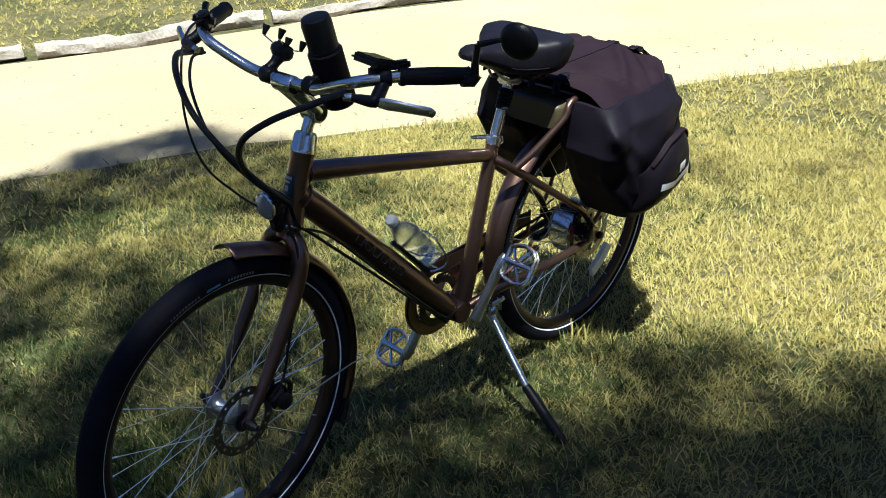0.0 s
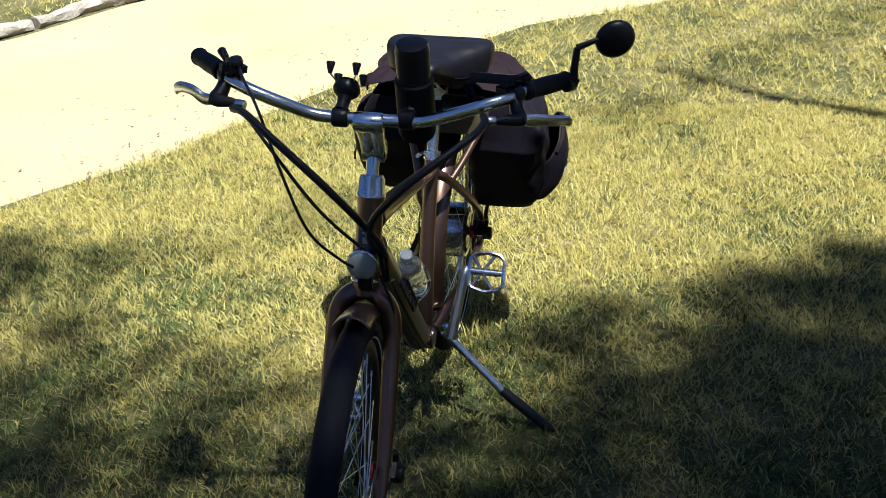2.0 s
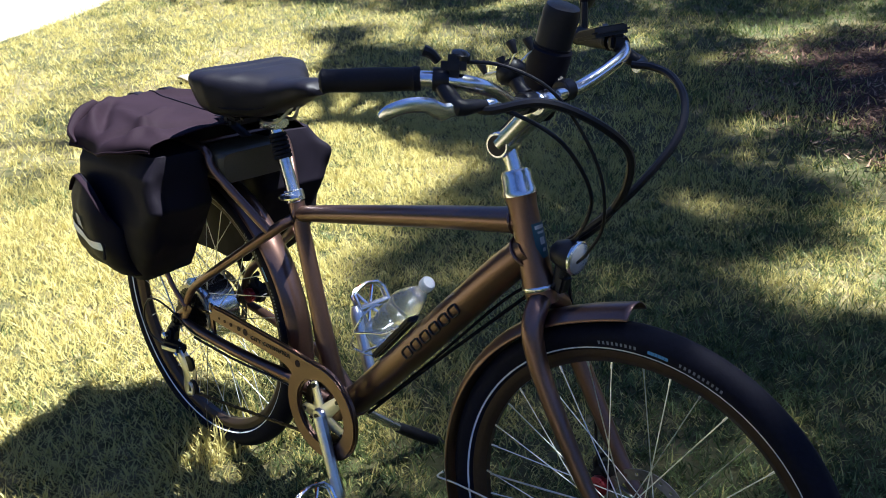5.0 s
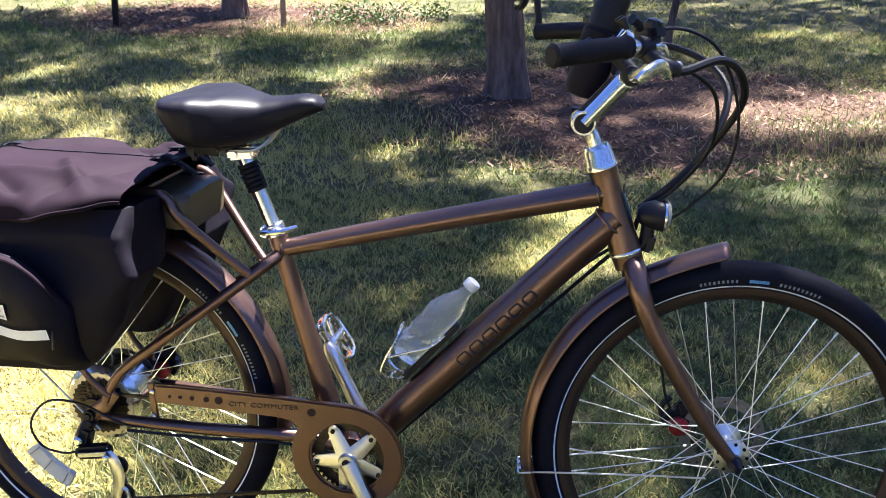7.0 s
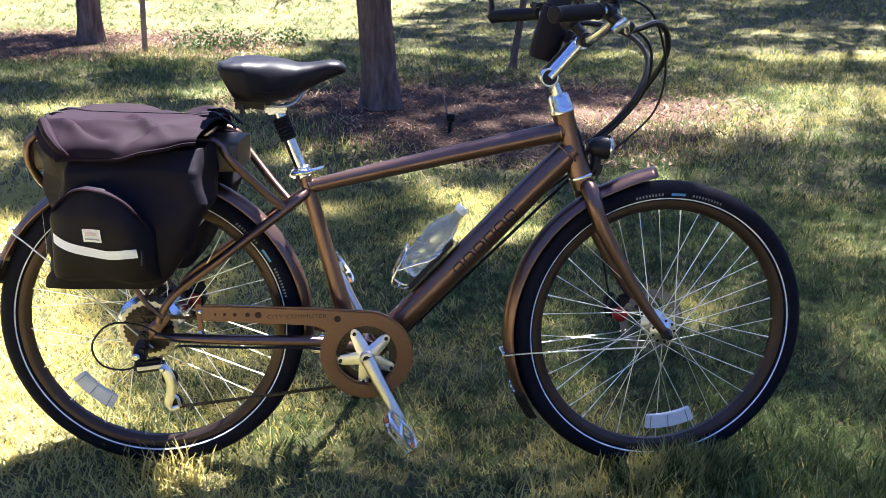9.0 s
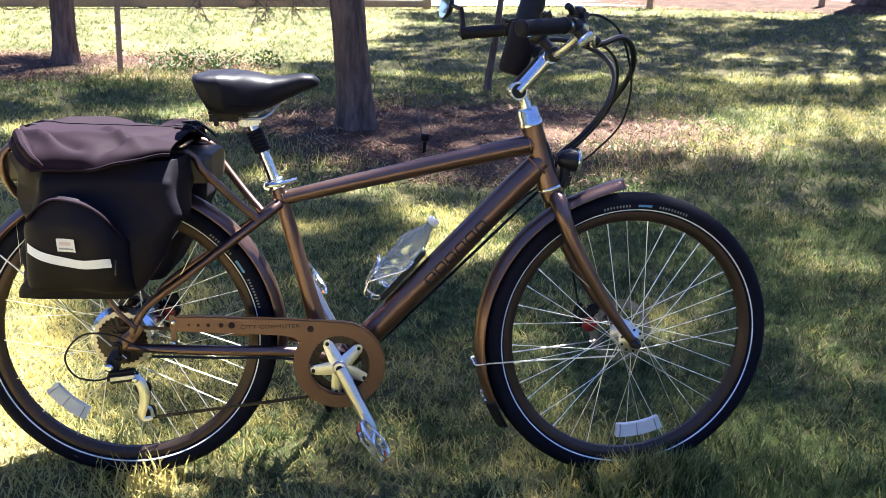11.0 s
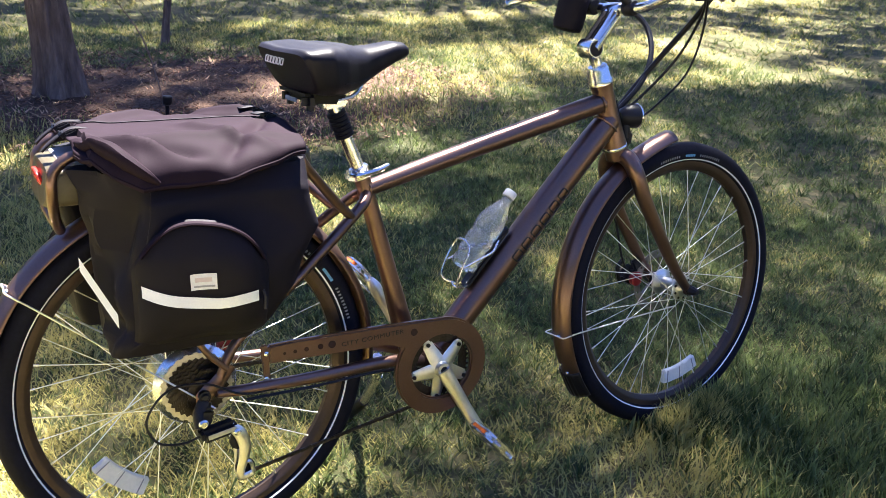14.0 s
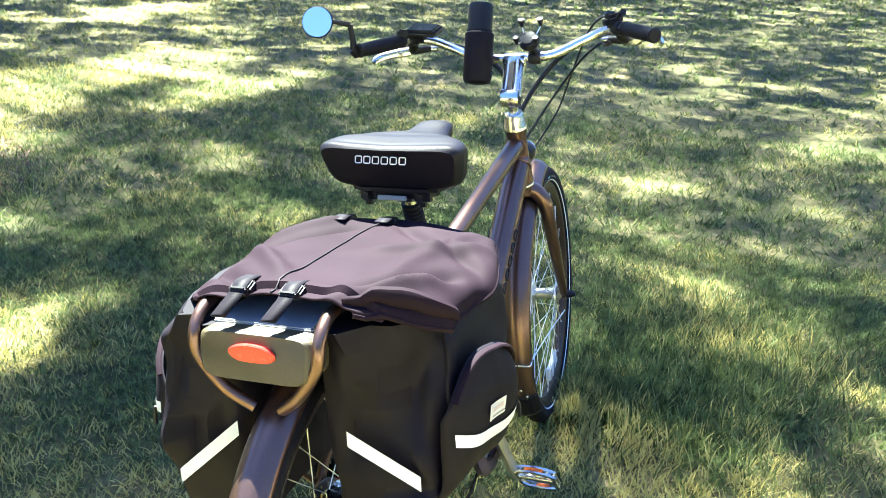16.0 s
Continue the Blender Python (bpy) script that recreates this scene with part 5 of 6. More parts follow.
        ridge = sum(crease(p.x, p.y, ca, cb, deep, 0.015) for ca, cb, deep in TOP_FOLDS) * (1 - hang)
        sway = 0.007 * hang * math.sin(34 * x + 2.5 * noise.noise(Vector((x * 6, sd * 3, 0))) + sd) + 0.009 * hang * noise.noise(Vector((x * 11, sd * 5, 1)))
        return p + wob(p, 6, 0.005) * (0.4 + 0.6 * a) + wob(p, 18, 0.0018) + Vector((0, sd * sway, ridge + 0.006 * hang * noise.noise(Vector((x * 14, sd, 4)))))
    bm = bmesh.new()
    sheet(bm, top, 110, 84)
    tp = part("top_flap", bm, FADED, pn, "sun-faded purplish nylon top", mod=0.003)
    for u in (0.0, 1.0):
        bm = tube(bmesh.new(), [top(u, i / 40) for i in range(41)], 0.0042, 7, flat=0.7)
        part("hem", bm, FADED, tp, "doubled sewn hem of the flap")
    roll = [top(0.2 - 0.17 * i / 12, 0.015 + 0.28 * (i / 12) ** 1.2) + Vector((0, -0.004, 0.008 * math.sin(math.pi * i / 12))) for i in range(13)]
    bm = tube(bmesh.new(), roll, [0.004 + 0.011 * math.sin(math.pi * i / 12) for i in range(13)], 10, 2, flat=0.75)
    for q in bm.verts:
        q.co += wob(q.co, 22, 0.004)
    part("pinched_fold", bm, FADED, tp, "cloth rolled into a pinched fold")
    bm = tube(bmesh.new(), [top(0.49, i / 30) + Vector((0, 0, 0.003)) for i in range(31)], 0.0012, 5)
    part("seam", bm, CANVAS, tp, "dark stitched centre seam")
    for x, ys in ((-0.16, (0.045, -0.035)), (0.19, (0.06, -0.02))):
        for y in ys:
            f = -1 if x < 0 else 1
            h = 0.859 if f < 0 else 0.861
            bm = box(bmesh.new(), (x, y, h), (0.022, 0.034, 0.012), (0, f * 20, 0), 0.003)
            box(bm, (x + f * 0.012, y, h - 0.002), (0.008, 0.028, 0.016), (0, f * 35, 0), 0.003)
            part("buckle", bm, BLACK, pn, "black plastic strap buckle")
            bm = bmesh.new()

            def strap(u, v, x=x, y=y, f=f, h=h):
                q = smoothed([(x - f * 0.03, y, h + 0.007), (x, y, h + 0.008), (x + f * 0.02, y, h - 0.004), (x + f * 0.036, y + 0.008, h - 0.018), (x + f * 0.046, y + 0.016, h - 0.03)], 4)
                p = q[min(int(u * 16), 16)]
                return p + Vector((0, (v - 0.5) * 0.024, 0))
            sheet(bm, strap, 17, 2)
            part("strap", bm, CANVAS, pn, "black webbing strap", mod=0.0015)


def fn_rear(fn, y, z, s):
    """The x of the bag's rear wall at a given y and z."""
    best, bx = 9, -0.16
    v = (z - (0.51 if s < 0 else 0.478)) / (0.304 if s < 0 else 0.334)
    for i in range(60):
        p = fn(0.25 + 0.5 * i / 59, v)
        if abs(p.y - y) < best:
            best, bx = abs(p.y - y), p.x
        elif abs(p.y - y) < 0.012:
            bx = min(bx, p.x)
    return bx


build_pannier()


# ---- surroundings: materials ----
def ground_material(name, stops, s1, s2, rough=0.95, bump=0.6, dist=0.01, tall=1.0):
    """A matt ground whose colour wanders between stops at two scales."""
    m = bpy.data.materials.new(name)
    m.use_nodes = True
    n, l = m.node_tree.nodes, m.node_tree.links
    p = n["Principled BSDF"]
    tc = n.new("ShaderNodeTexCoord")
    a, b = n.new("ShaderNodeTexNoise"), n.new("ShaderNodeTexNoise")
    for t, s in ((a, s1), (b, s2)):
        t.inputs["Scale"].default_value, t.inputs["Detail"].default_value = s, 6
        fit_to = n.new("ShaderNodeMapping")
        fit_to.inputs["Scale"].default_value = (1, 1, 1 / tall)
        l.new(tc.outputs["Object"], fit_to.inputs["Vector"])
        l.new(fit_to.outputs[0], t.inputs["Vector"])
    mix = n.new("ShaderNodeMath")
    mix.operation = 'MULTIPLY_ADD'
    mix.inputs[1].default_value = 0.5
    l.new(b.outputs["Fac"], mix.inputs[0])
    half = n.new("ShaderNodeMath")
    half.operation = 'MULTIPLY'
    half.inputs[1].default_value = 0.5
    l.new(a.outputs["Fac"], half.inputs[0])
    l.new(half.outputs[0], mix.inputs[2])
    ramp = n.new("ShaderNodeValToRGB")
    while len(ramp.color_ramp.elements) < len(stops):
        ramp.color_ramp.elements.new(0.5)
    for e, (pos, col) in zip(ramp.color_ramp.elements, stops):
        e.position, e.color = pos, (*col, 1)
    l.new(mix.outputs[0], ramp.inputs[0])
    l.new(ramp.outputs[0], p.inputs["Base Color"])
    p.inputs["Roughness"].default_value = rough
    p.inputs["Specular IOR Level"].default_value = 0.2
    bp = n.new("ShaderNodeBump")
    bp.inputs["Strength"].default_value, bp.inputs["Distance"].default_value = bump, dist
    l.new(b.outputs["Fac"], bp.inputs["Height"])
    l.new(bp.outputs[0], p.inputs["Normal"])
    return m


def leaf_material(name, c0, c1, dry, dry_amount, through=0.35, patch=1.6, rough=0.55, dry_lit_side=0.0):
    """Thin leaves: each island its own tone, drier in patches, some light passing through."""
    m = bpy.data.materials.new(name)
    m.use_nodes = True
    n, l = m.node_tree.nodes, m.node_tree.links
    out, p = n["Material Output"], n["Principled BSDF"]
    geo, tc, nz = n.new("ShaderNodeNewGeometry"), n.new("ShaderNodeTexCoord"), n.new("ShaderNodeTexNoise")
    nz.inputs["Scale"].default_value, nz.inputs["Detail"].default_value = patch, 3
    l.new(tc.outputs["Object"], nz.inputs["Vector"])
    m1, m2 = n.new("ShaderNodeMix"), n.new("ShaderNodeMix")
    m1.data_type = m2.data_type = 'RGBA'
    m1.inputs[6].default_value, m1.inputs[7].default_value = (*c0, 1), (*c1, 1)
    clump, cmap, cmix = n.new("ShaderNodeTexNoise"), n.new("ShaderNodeMapRange"), n.new("ShaderNodeMath")
    clump.inputs["Scale"].default_value, clump.inputs["Detail"].default_value = patch * 15, 3
    cmap.inputs["From Min"].default_value, cmap.inputs["From Max"].default_value = 0.36, 0.64
    cmap.inputs["To Min"].default_value, cmap.inputs["To Max"].default_value = -0.25, 0.75
    l.new(tc.outputs["Object"], clump.inputs["Vector"])
    l.new(clump.outputs["Fac"], cmap.inputs["Value"])
    cmix.operation, cmix.use_clamp = 'MULTIPLY_ADD', True
    cmix.inputs[1].default_value = 0.5
    l.new(geo.outputs["Random Per Island"], cmix.inputs[0])
    l.new(cmap.outputs[0], cmix.inputs[2])
    l.new(cmix.outputs[0], m1.inputs[0])
    add = n.new("ShaderNodeMath")
    add.operation = 'MULTIPLY_ADD'
    add.inputs[1].default_value = 0.36
    l.new(geo.outputs["Random Per Island"], add.inputs[0])
    tuft = n.new("ShaderNodeTexNoise")
    tuft.inputs["Scale"].default_value, tuft.inputs["Detail"].default_value = patch * 9, 4
    l.new(tc.outputs["Object"], tuft.inputs["Vector"])
    both = n.new("ShaderNodeMath")
    both.operation = 'MULTIPLY_ADD'
    both.inputs[1].default_value = 0.85
    l.new(tuft.outputs["Fac"], both.inputs[0])
    l.new(nz.outputs["Fac"], both.inputs[2])
    l.new(both.outputs[0], add.inputs[2])
    # more straw toward the path: drier grass, also raised to brighten sunlit lawn
    xyz, side, plus = n.new("ShaderNodeSeparateXYZ"), n.new("ShaderNodeMapRange"), n.new("ShaderNodeMath")
    l.new(tc.outputs["Object"], xyz.inputs[0])
    side.inputs["From Min"].default_value, side.inputs["From Max"].default_value = 1.6, -0.8
    side.inputs["To Min"].default_value, side.inputs["To Max"].default_value = -0.35 * dry_lit_side, dry_lit_side
    l.new(xyz.outputs["X"], side.inputs["Value"])
    l.new(add.outputs[0], plus.inputs[0])
    inland, both_ways = n.new("ShaderNodeMapRange"), n.new("ShaderNodeMath")
    inland.inputs["From Min"].default_value, inland.inputs["From Max"].default_value = 2.5, 5.0
    inland.inputs["To Min"].default_value, inland.inputs["To Max"].default_value = 1.0, -0.25
    l.new(xyz.outputs["Y"], inland.inputs["Value"])
    both_ways.operation = 'MULTIPLY'
    l.new(side.outputs[0], both_ways.inputs[0])
    l.new(inland.outputs[0], both_ways.inputs[1])
    l.new(both_ways.outputs[0], plus.inputs[1])
    rg = n.new("ShaderNodeMapRange")
    rg.inputs["From Min"].default_value, rg.inputs["From Max"].default_value = 1.4 - dry_amount, 1.52 - dry_amount
    l.new(plus.outputs[0], rg.inputs["Value"])
    l.new(rg.outputs[0], m2.inputs[0])
    l.new(m1.outputs[2], m2.inputs[6])
    m2.inputs[7].default_value = (*dry, 1)
    l.new(m2.outputs[2], p.inputs["Base Color"])
    p.inputs["Roughness"].default_value = rough
    p.inputs["Specular IOR Level"].default_value = 0.35
    tr, mx = n.new("ShaderNodeBsdfTranslucent"), n.new("ShaderNodeMixShader")
    l.new(m2.outputs[2], tr.inputs["Color"])
    mx.inputs[0].default_value = through
    l.new(p.outputs[0], mx.inputs[1])
    l.new(tr.outputs[0], mx.inputs[2])
    l.new(mx.outputs[0], out.inputs["Surface"])
    return m


# soil colour darkened to deepen the shade between grass blades
SOIL = ground_material("turf_soil", [(0.3, (0.025, 0.028, 0.009)), (0.45, (0.055, 0.055, 0.02)), (0.56, (0.11, 0.095, 0.04)), (0.68, (0.22, 0.175, 0.087))], 1.3, 26)
SAND = ground_material("sandy_gravel", [(0.3, (0.26, 0.215, 0.13)), (0.5, (0.32, 0.27, 0.17)), (0.7, (0.38, 0.325, 0.215))], 0.7, 60, bump=0.5, dist=0.005)
PALE = ground_material("pale_concrete", [(0.3, (0.25, 0.23, 0.2)), (0.6, (0.36, 0.34, 0.3))], 0.5, 30, bump=0.2)
MULCH = ground_material("mulch_litter", [(0.3, (0.02, 0.011, 0.007)), (0.5, (0.052, 0.03, 0.02)), (0.66, (0.12, 0.072, 0.046))], 3, 45, bump=1.0, dist=0.02)
CHIP = leaf_material("mulch_chips", (0.06, 0.03, 0.018), (0.2, 0.105, 0.066), (0.38, 0.25, 0.15), 0.22, 0.05, 2.0, 0.8)
BLADE = leaf_material("grass_blades", (0.034, 0.056, 0.015), (0.214, 0.26, 0.08), (0.52, 0.45, 0.14), 0.28, 0.4, 1.4, 0.5, 0.3)
LEAF = leaf_material("tree_leaves", (0.03, 0.06, 0.014), (0.06, 0.1, 0.022), (0.09, 0.11, 0.03), 0.1, 0.2, 0.6)
NEEDLE = leaf_material("needles", (0.018, 0.035, 0.014), (0.04, 0.065, 0.02), (0.08, 0.06, 0.03), 0.12, 0.12, 1.5)
BARK = ground_material("bark", [(0.3, (0.065, 0.046, 0.039)), (0.5, (0.17, 0.122, 0.102)), (0.7, (0.3, 0.22, 0.185))], 7, 42, bump=1.0, dist=0.035, tall=5.0)
LOGM = ground_material("weathered_log", [(0.3, (0.15, 0.13, 0.105)), (0.5, (0.28, 0.25, 0.215)), (0.7, (0.4, 0.365, 0.32))], 4, 50, bump=0.8)
TIMBER = ground_material("fence_timber", [(0.3, (0.25, 0.17, 0.11)), (0.6, (0.42, 0.3, 0.2))], 4, 40, bump=0.6)


NEAR_X, NEAR_Y = [-60, -14, -8, -5.94, -5.06, -4.7, -4.07, -3.55, -2.65, -1.85, -1.2, -0.5, 0.5, 3, 12, 60], [62, 13, 6.2, 3.05, 1.63, 0.85, -0.03, -0.55, -1.22, -1.6, -1.98, -2.43, -3.13, -5.2, -10.5, -40]
FAR_X, FAR_Y = [-60, -14, -9, -5.1, -4.1, -3.2, -2.33, -1.57, -0.66, 2, 12, 60], [40, 2.0, -1.8, -3.9, -4.32, -4.82, -5.2, -5.47, -5.95, -7.6, -14, -46]


def PATH_NEAR(x):
    return float(np.interp(x, NEAR_X, NEAR_Y))


def PATH_FAR(x):
    return float(np.interp(x, FAR_X, FAR_Y))


BEDS = [(1.15, 4.2, 1.5, 1.15), (-2.4, 6.95, 1.5, 0.8), (8.2, 16.9, 5.6, 1.9), (-1.5, 18.4, 5.0, 1.1)]


def bed_value(x, y):
    """Below 1 inside a mulch bed, growing outwards."""
    value = np.full_like(x, 9.0)
    wobble = 0.22 * np.sin(3.1 * x + 1.7 * y) + 0.16 * np.sin(7.3 * y - 2.2 * x) + 0.1 * np.sin(13 * x + 5 * y)
    for bx, by, rx, ry in BEDS:
        value = np.minimum(value, (((x - bx) / rx) ** 2 + ((y - by) / ry) ** 2) / (1 + wobble))
    return value


def structure(name, bm, mat, label, smooth=True):
    ob = part(name, bm, mat, None, label, smooth)
    return tagged(ob, kind="structure")


# ---- ground, path and beds ----
def build_ground():
    bm = bmesh.new()
    axis = [-400, -120, -50, -25, -14, -10, -8, -6, -5, -4, -3, -2.5, -2, -1.5, -1, -0.5, 0, 0.5, 1, 1.5, 2, 2.5, 3, 4, 5, 6, 8, 10, 14, 18, 25, 50, 120, 400]
    vs = [[bm.verts.new((x, y, -0.012 + (0.012 * noise.noise(Vector((x, y, 0)) * 0.9) if abs(x) < 20 and abs(y) < 20 else 0))) for y in axis] for x in axis]
    for i in range(len(axis) - 1):
        for j in range(len(axis) - 1):
            bm.faces.new((vs[i][j], vs[i + 1][j], vs[i + 1][j + 1], vs[i][j + 1]))
    structure("ground", bm, SOIL, "turf ground under patchy mown grass")
    bm = bmesh.new()
    xs = [-60, -30, -14, -11] + list(np.arange(-9, 3.01, 0.25)) + [5, 8, 12, 30, 60]
    prev = None
    for x in xs:
        row = []
        for k in range(9):
            t = k / 8
            y = PATH_NEAR(x) * (1 - t) + PATH_FAR(x) * t
            if k == 0:
                y += 0.05 * noise.noise(Vector((x * 2.2, 3, 0))) + 0.03 * noise.noise(Vector((x * 7, 9, 0)))
            z = 0.012 * math.sin(math.pi * t) + 0.006 - (0.02 if k in (0, 8) else 0)
            row.append(bm.verts.new((x, y, z)))
        if prev:
            for k in range(8):
                bm.faces.new((prev[k], row[k], row[k + 1], prev[k + 1]))
        prev = row
    structure("path", bm, SAND, "pale sandy gravel footpath")
    for i, (bx, by, rx, ry) in enumerate(BEDS):
        bm = bmesh.new()

        def fn(u, v):
            a = 2 * math.pi * u
            k = v * (1.0 + 0.08 * math.sin(3 * a + i) + 0.05 * math.sin(7 * a))
            x, y = bx + rx * 1.05 * k * math.cos(a), by + ry * 1.05 * k * math.sin(a)
            return Vector((x, y, 0.028 * (1 - v ** 2) - 0.006 + 0.012 * noise.noise(Vector((x, y, 0)) * 5)))
        sheet(bm, fn, 48, 14, True)
        bmesh.ops.remove_doubles(bm, verts=bm.verts, dist=0.0005)
        structure("mulch_bed", bm, MULCH, "brown mulch bed with fallen needles")
    bm = bmesh.new()
    sheet(bm, lambda u, v: Vector((-40 + 90 * u, 14.35 + 2.5 * v + 0.24 * (-40 + 90 * u), 0.006)), 12, 3)
    structure("far_walk", bm, PALE, "pale concrete walk beyond the lawn")


build_ground()


def scatter_mesh(name, pts, height, width, lean, mat, label, category, seg=2, base_z=-0.008, seed=1, clump=True):
    """Many thin blades as one mesh: pts (n, 2), height and width as (low, high)."""
    rng = np.random.default_rng(seed)
    n = len(pts)
    h = rng.uniform(*height, n)
    w = rng.uniform(*width, n)
    a = rng.uniform(0, 2 * np.pi, n)
    tilt_a = rng.uniform(0, 2 * np.pi, n)
    if clump:
        tilt_a = 2.2 * np.sin(pts[:, 0] * 2.3 + 1.1) + 2.0 * np.cos(pts[:, 1] * 2.9) + rng.normal(0, 1.9, n)
    tl = rng.uniform(*lean, n)
    side = np.stack([np.cos(a), np.sin(a), 0 * a], 1) * w[:, None] / 2
    away = np.stack([np.cos(tilt_a), np.sin(tilt_a), 0 * a], 1) * (h * tl)[:, None]
    up = np.stack([0 * h, 0 * h, h * np.sqrt(np.clip(1 - tl ** 2, 0.05, 1))], 1)
    base = np.concatenate([pts, np.full((n, 1), base_z)], 1)
    if seg == 2:
        mid = base + up * 0.62 + away * 0.4
        verts = np.stack([base - side, base + side, mid + side * 0.8, mid - side * 0.8, base + up + away], 1).reshape(-1, 3)
        o = np.arange(n)[:, None] * 5
        loops = (o + np.array([[0, 1, 2, 3, 3, 2, 4]])).ravel()
        start = (np.arange(n)[:, None] * 7 + np.array([[0, 4]])).ravel()
        total = np.tile([4, 3], n)
    else:
        verts = np.stack([base - side, base + side, base + up + away], 1).reshape(-1, 3)
        loops = np.arange(n * 3)
        start = np.arange(n) * 3
        total = np.full(n, 3)
    me = bpy.data.meshes.new(name)
    me.vertices.add(len(verts))
    me.vertices.foreach_set("co", verts.astype(np.float32).ravel())
    me.loops.add(len(loops))
    me.loops.foreach_set("vertex_index", loops.astype(np.int32))
    me.polygons.add(len(start))
    me.polygons.foreach_set("loop_start", start.astype(np.int32))
    me.polygons.foreach_set("loop_total", total.astype(np.int32))
    me.update(calc_edges=True)
    me.materials.append(mat)
    return tagged(new(name, me), label, category, kind="stuff")


def lawn_points(n, x0, x1, y0, y1, seed, keep=None, spread=0.03):
    rng = np.random.default_rng(seed)
    p = np.stack([rng.uniform(x0, x1, n), rng.uniform(y0, y1, n)], 1)
    # tufts: pull blades towards random tuft centres
    k = max(1, n // 16)
    cen = np.stack([rng.uniform(x0, x1, k), rng.uniform(y0, y1, k)], 1)
    pick = rng.integers(0, k, n)
    tuft = rng.random(n) < 0.7
    p[tuft] = cen[pick[tuft]] + rng.normal(0, 0.5 * spread, (tuft.sum(), 2))
    near = np.interp(p[:, 0], NEAR_X, NEAR_Y)
    far = np.interp(p[:, 0], FAR_X, FAR_Y)
    edge = rng.normal(0, 0.05, n)
    ok = (p[:, 1] > near + edge) | (p[:, 1] < far - 0.1)
    ok &= rng.random(n) < np.clip((bed_value(p[:, 0], p[:, 1]) - 0.4) / 1.0, 0.03, 1)
    bare = np.sin(p[:, 0] * 4.1 + 2 * np.sin(p[:, 1] * 3.3)) * np.sin(p[:, 1] * 4.7 + 1.3 * np.cos(p[:, 0] * 2.9))
    ok &= rng.random(n) < 0.72 + 0.28 * (bare + 1) / 2
    if keep is not None:
        ok &= keep(p[:, 0], p[:, 1])
    return p[ok]


def build_lawn():
    inner = (-2.2, 3.0, -2.3, 2.4)

    def out1(x, y):
        return ~((x > inner[0]) & (x < inner[1]) & (y > inner[2]) & (y < inner[3]))

    def out2(x, y):
        return ~((x > -6.5) & (x < 5.5) & (y > -3.5) & (y < 7.0))
    scatter_mesh("lawn_grass", lawn_points(220000, *inner, 11), (0.014, 0.05), (0.0026, 0.0056), (0.4, 0.99), BLADE, "mown grass, green with straw-coloured blades", "grass", 2, seed=5, clump=False)
    scatter_mesh("lawn_grass", lawn_points(300000, *inner, 15), (0.014, 0.042), (0.0024, 0.0052), (0.5, 0.99), BLADE, "mown grass, green with straw-coloured blades", "grass", 1, seed=3, clump=False)
    scatter_mesh("lawn_grass", lawn_points(470000, -6.5, 5.5, -3.5, 7.0, 12, out1), (0.02, 0.066), (0.0045, 0.0092), (0.4, 0.99), BLADE, "mown grass, green with straw-coloured blades", "grass", 1, seed=6, clump=False)
    scatter_mesh("lawn_grass", lawn_points(420000, -14, 14, -10, 18, 13, out2), (0.035, 0.075), (0.007, 0.014), (0.5, 0.97), BLADE, "mown grass, green with straw-coloured blades", "grass", 1, seed=7)
    scatter_mesh("lawn_grass", lawn_points(90000, 14, 34, -12, 16, 17), (0.05, 0.09), (0.02, 0.035), (0.5, 0.97), BLADE, "mown grass, green with straw-coloured blades", "grass", 1, seed=10)
    rng = np.random.default_rng(4)
    pts = []
    for bx, by, rx, ry in BEDS[:2]:
        n = 11000
        a, r = rng.uniform(0, 2 * np.pi, n), rng.random(n) ** 0.62 * 1.3
        pts.append(np.stack([bx + rx * r * np.cos(a), by + ry * r * np.sin(a)], 1))
    scatter_mesh("mulch_litter", np.concatenate(pts), (0.02, 0.06), (0.006, 0.02), (0.85, 0.99), CHIP, "loose bark chips and dry needles on beds", "mulch", 1, 0.012, 8, False)
    # taller tufts round the wheels and the bed's rim
    tall = []
    for cx, cy, r, n in ((1.33, -0.05, 0.045, 800), (1.26, -0.07, 0.06, 700), (1.2, -0.08, 0.05, 400), (1.3, -0.1, 0.07, 600), (1.34, -0.08, 0.07, 420), (1.22, 0.05, 0.08, 300), (1.42, -0.12, 0.12, 500), (0.03, 0.0, 0.13, 350), (1.5, -0.25, 0.35, 2200), (1.9, -0.4, 0.5, 3000), (1.2, -0.32, 0.25, 900), (-1.6, 6.3, 0.6, 2500), (-0.3, 3.3, 0.6, 1500), (2.2, 3.6, 0.6, 1500)):
        tall.append(np.stack([rng.normal(cx, r * 0.6, n), rng.normal(cy, r * 0.6, n)], 1))
    scatter_mesh("grass_tufts", np.concatenate(tall), (0.045, 0.095), (0.003, 0.006), (0.2, 0.8), BLADE, "longer grass tufts round wheels and bed", "grass", 2, seed=9, clump=False)
    high = [np.stack([rng.normal(cx, 0.03, n), rng.normal(cy, 0.014, n)], 1) for cx, cy, n in ((1.31, -0.055, 260), (1.36, -0.06, 320), (1.26, -0.075, 160), (1.4, -0.075, 200))]
    scatter_mesh("grass_tufts", np.concatenate(high), (0.06, 0.12), (0.003, 0.005), (0.15, 0.6), BLADE, "tall uncut grass blades against the front tyre", "grass", 2, seed=19, clump=False)

    # dry leaf scraps blown over the path
    n = 900
    x = rng.uniform(-5, 1.5, n)
    near, far = np.array([PATH_NEAR(v) for v in x]), np.array([PATH_FAR(v) for v in x])
    y = near + (far - near) * rng.random(n) ** 2.2 * 0.97
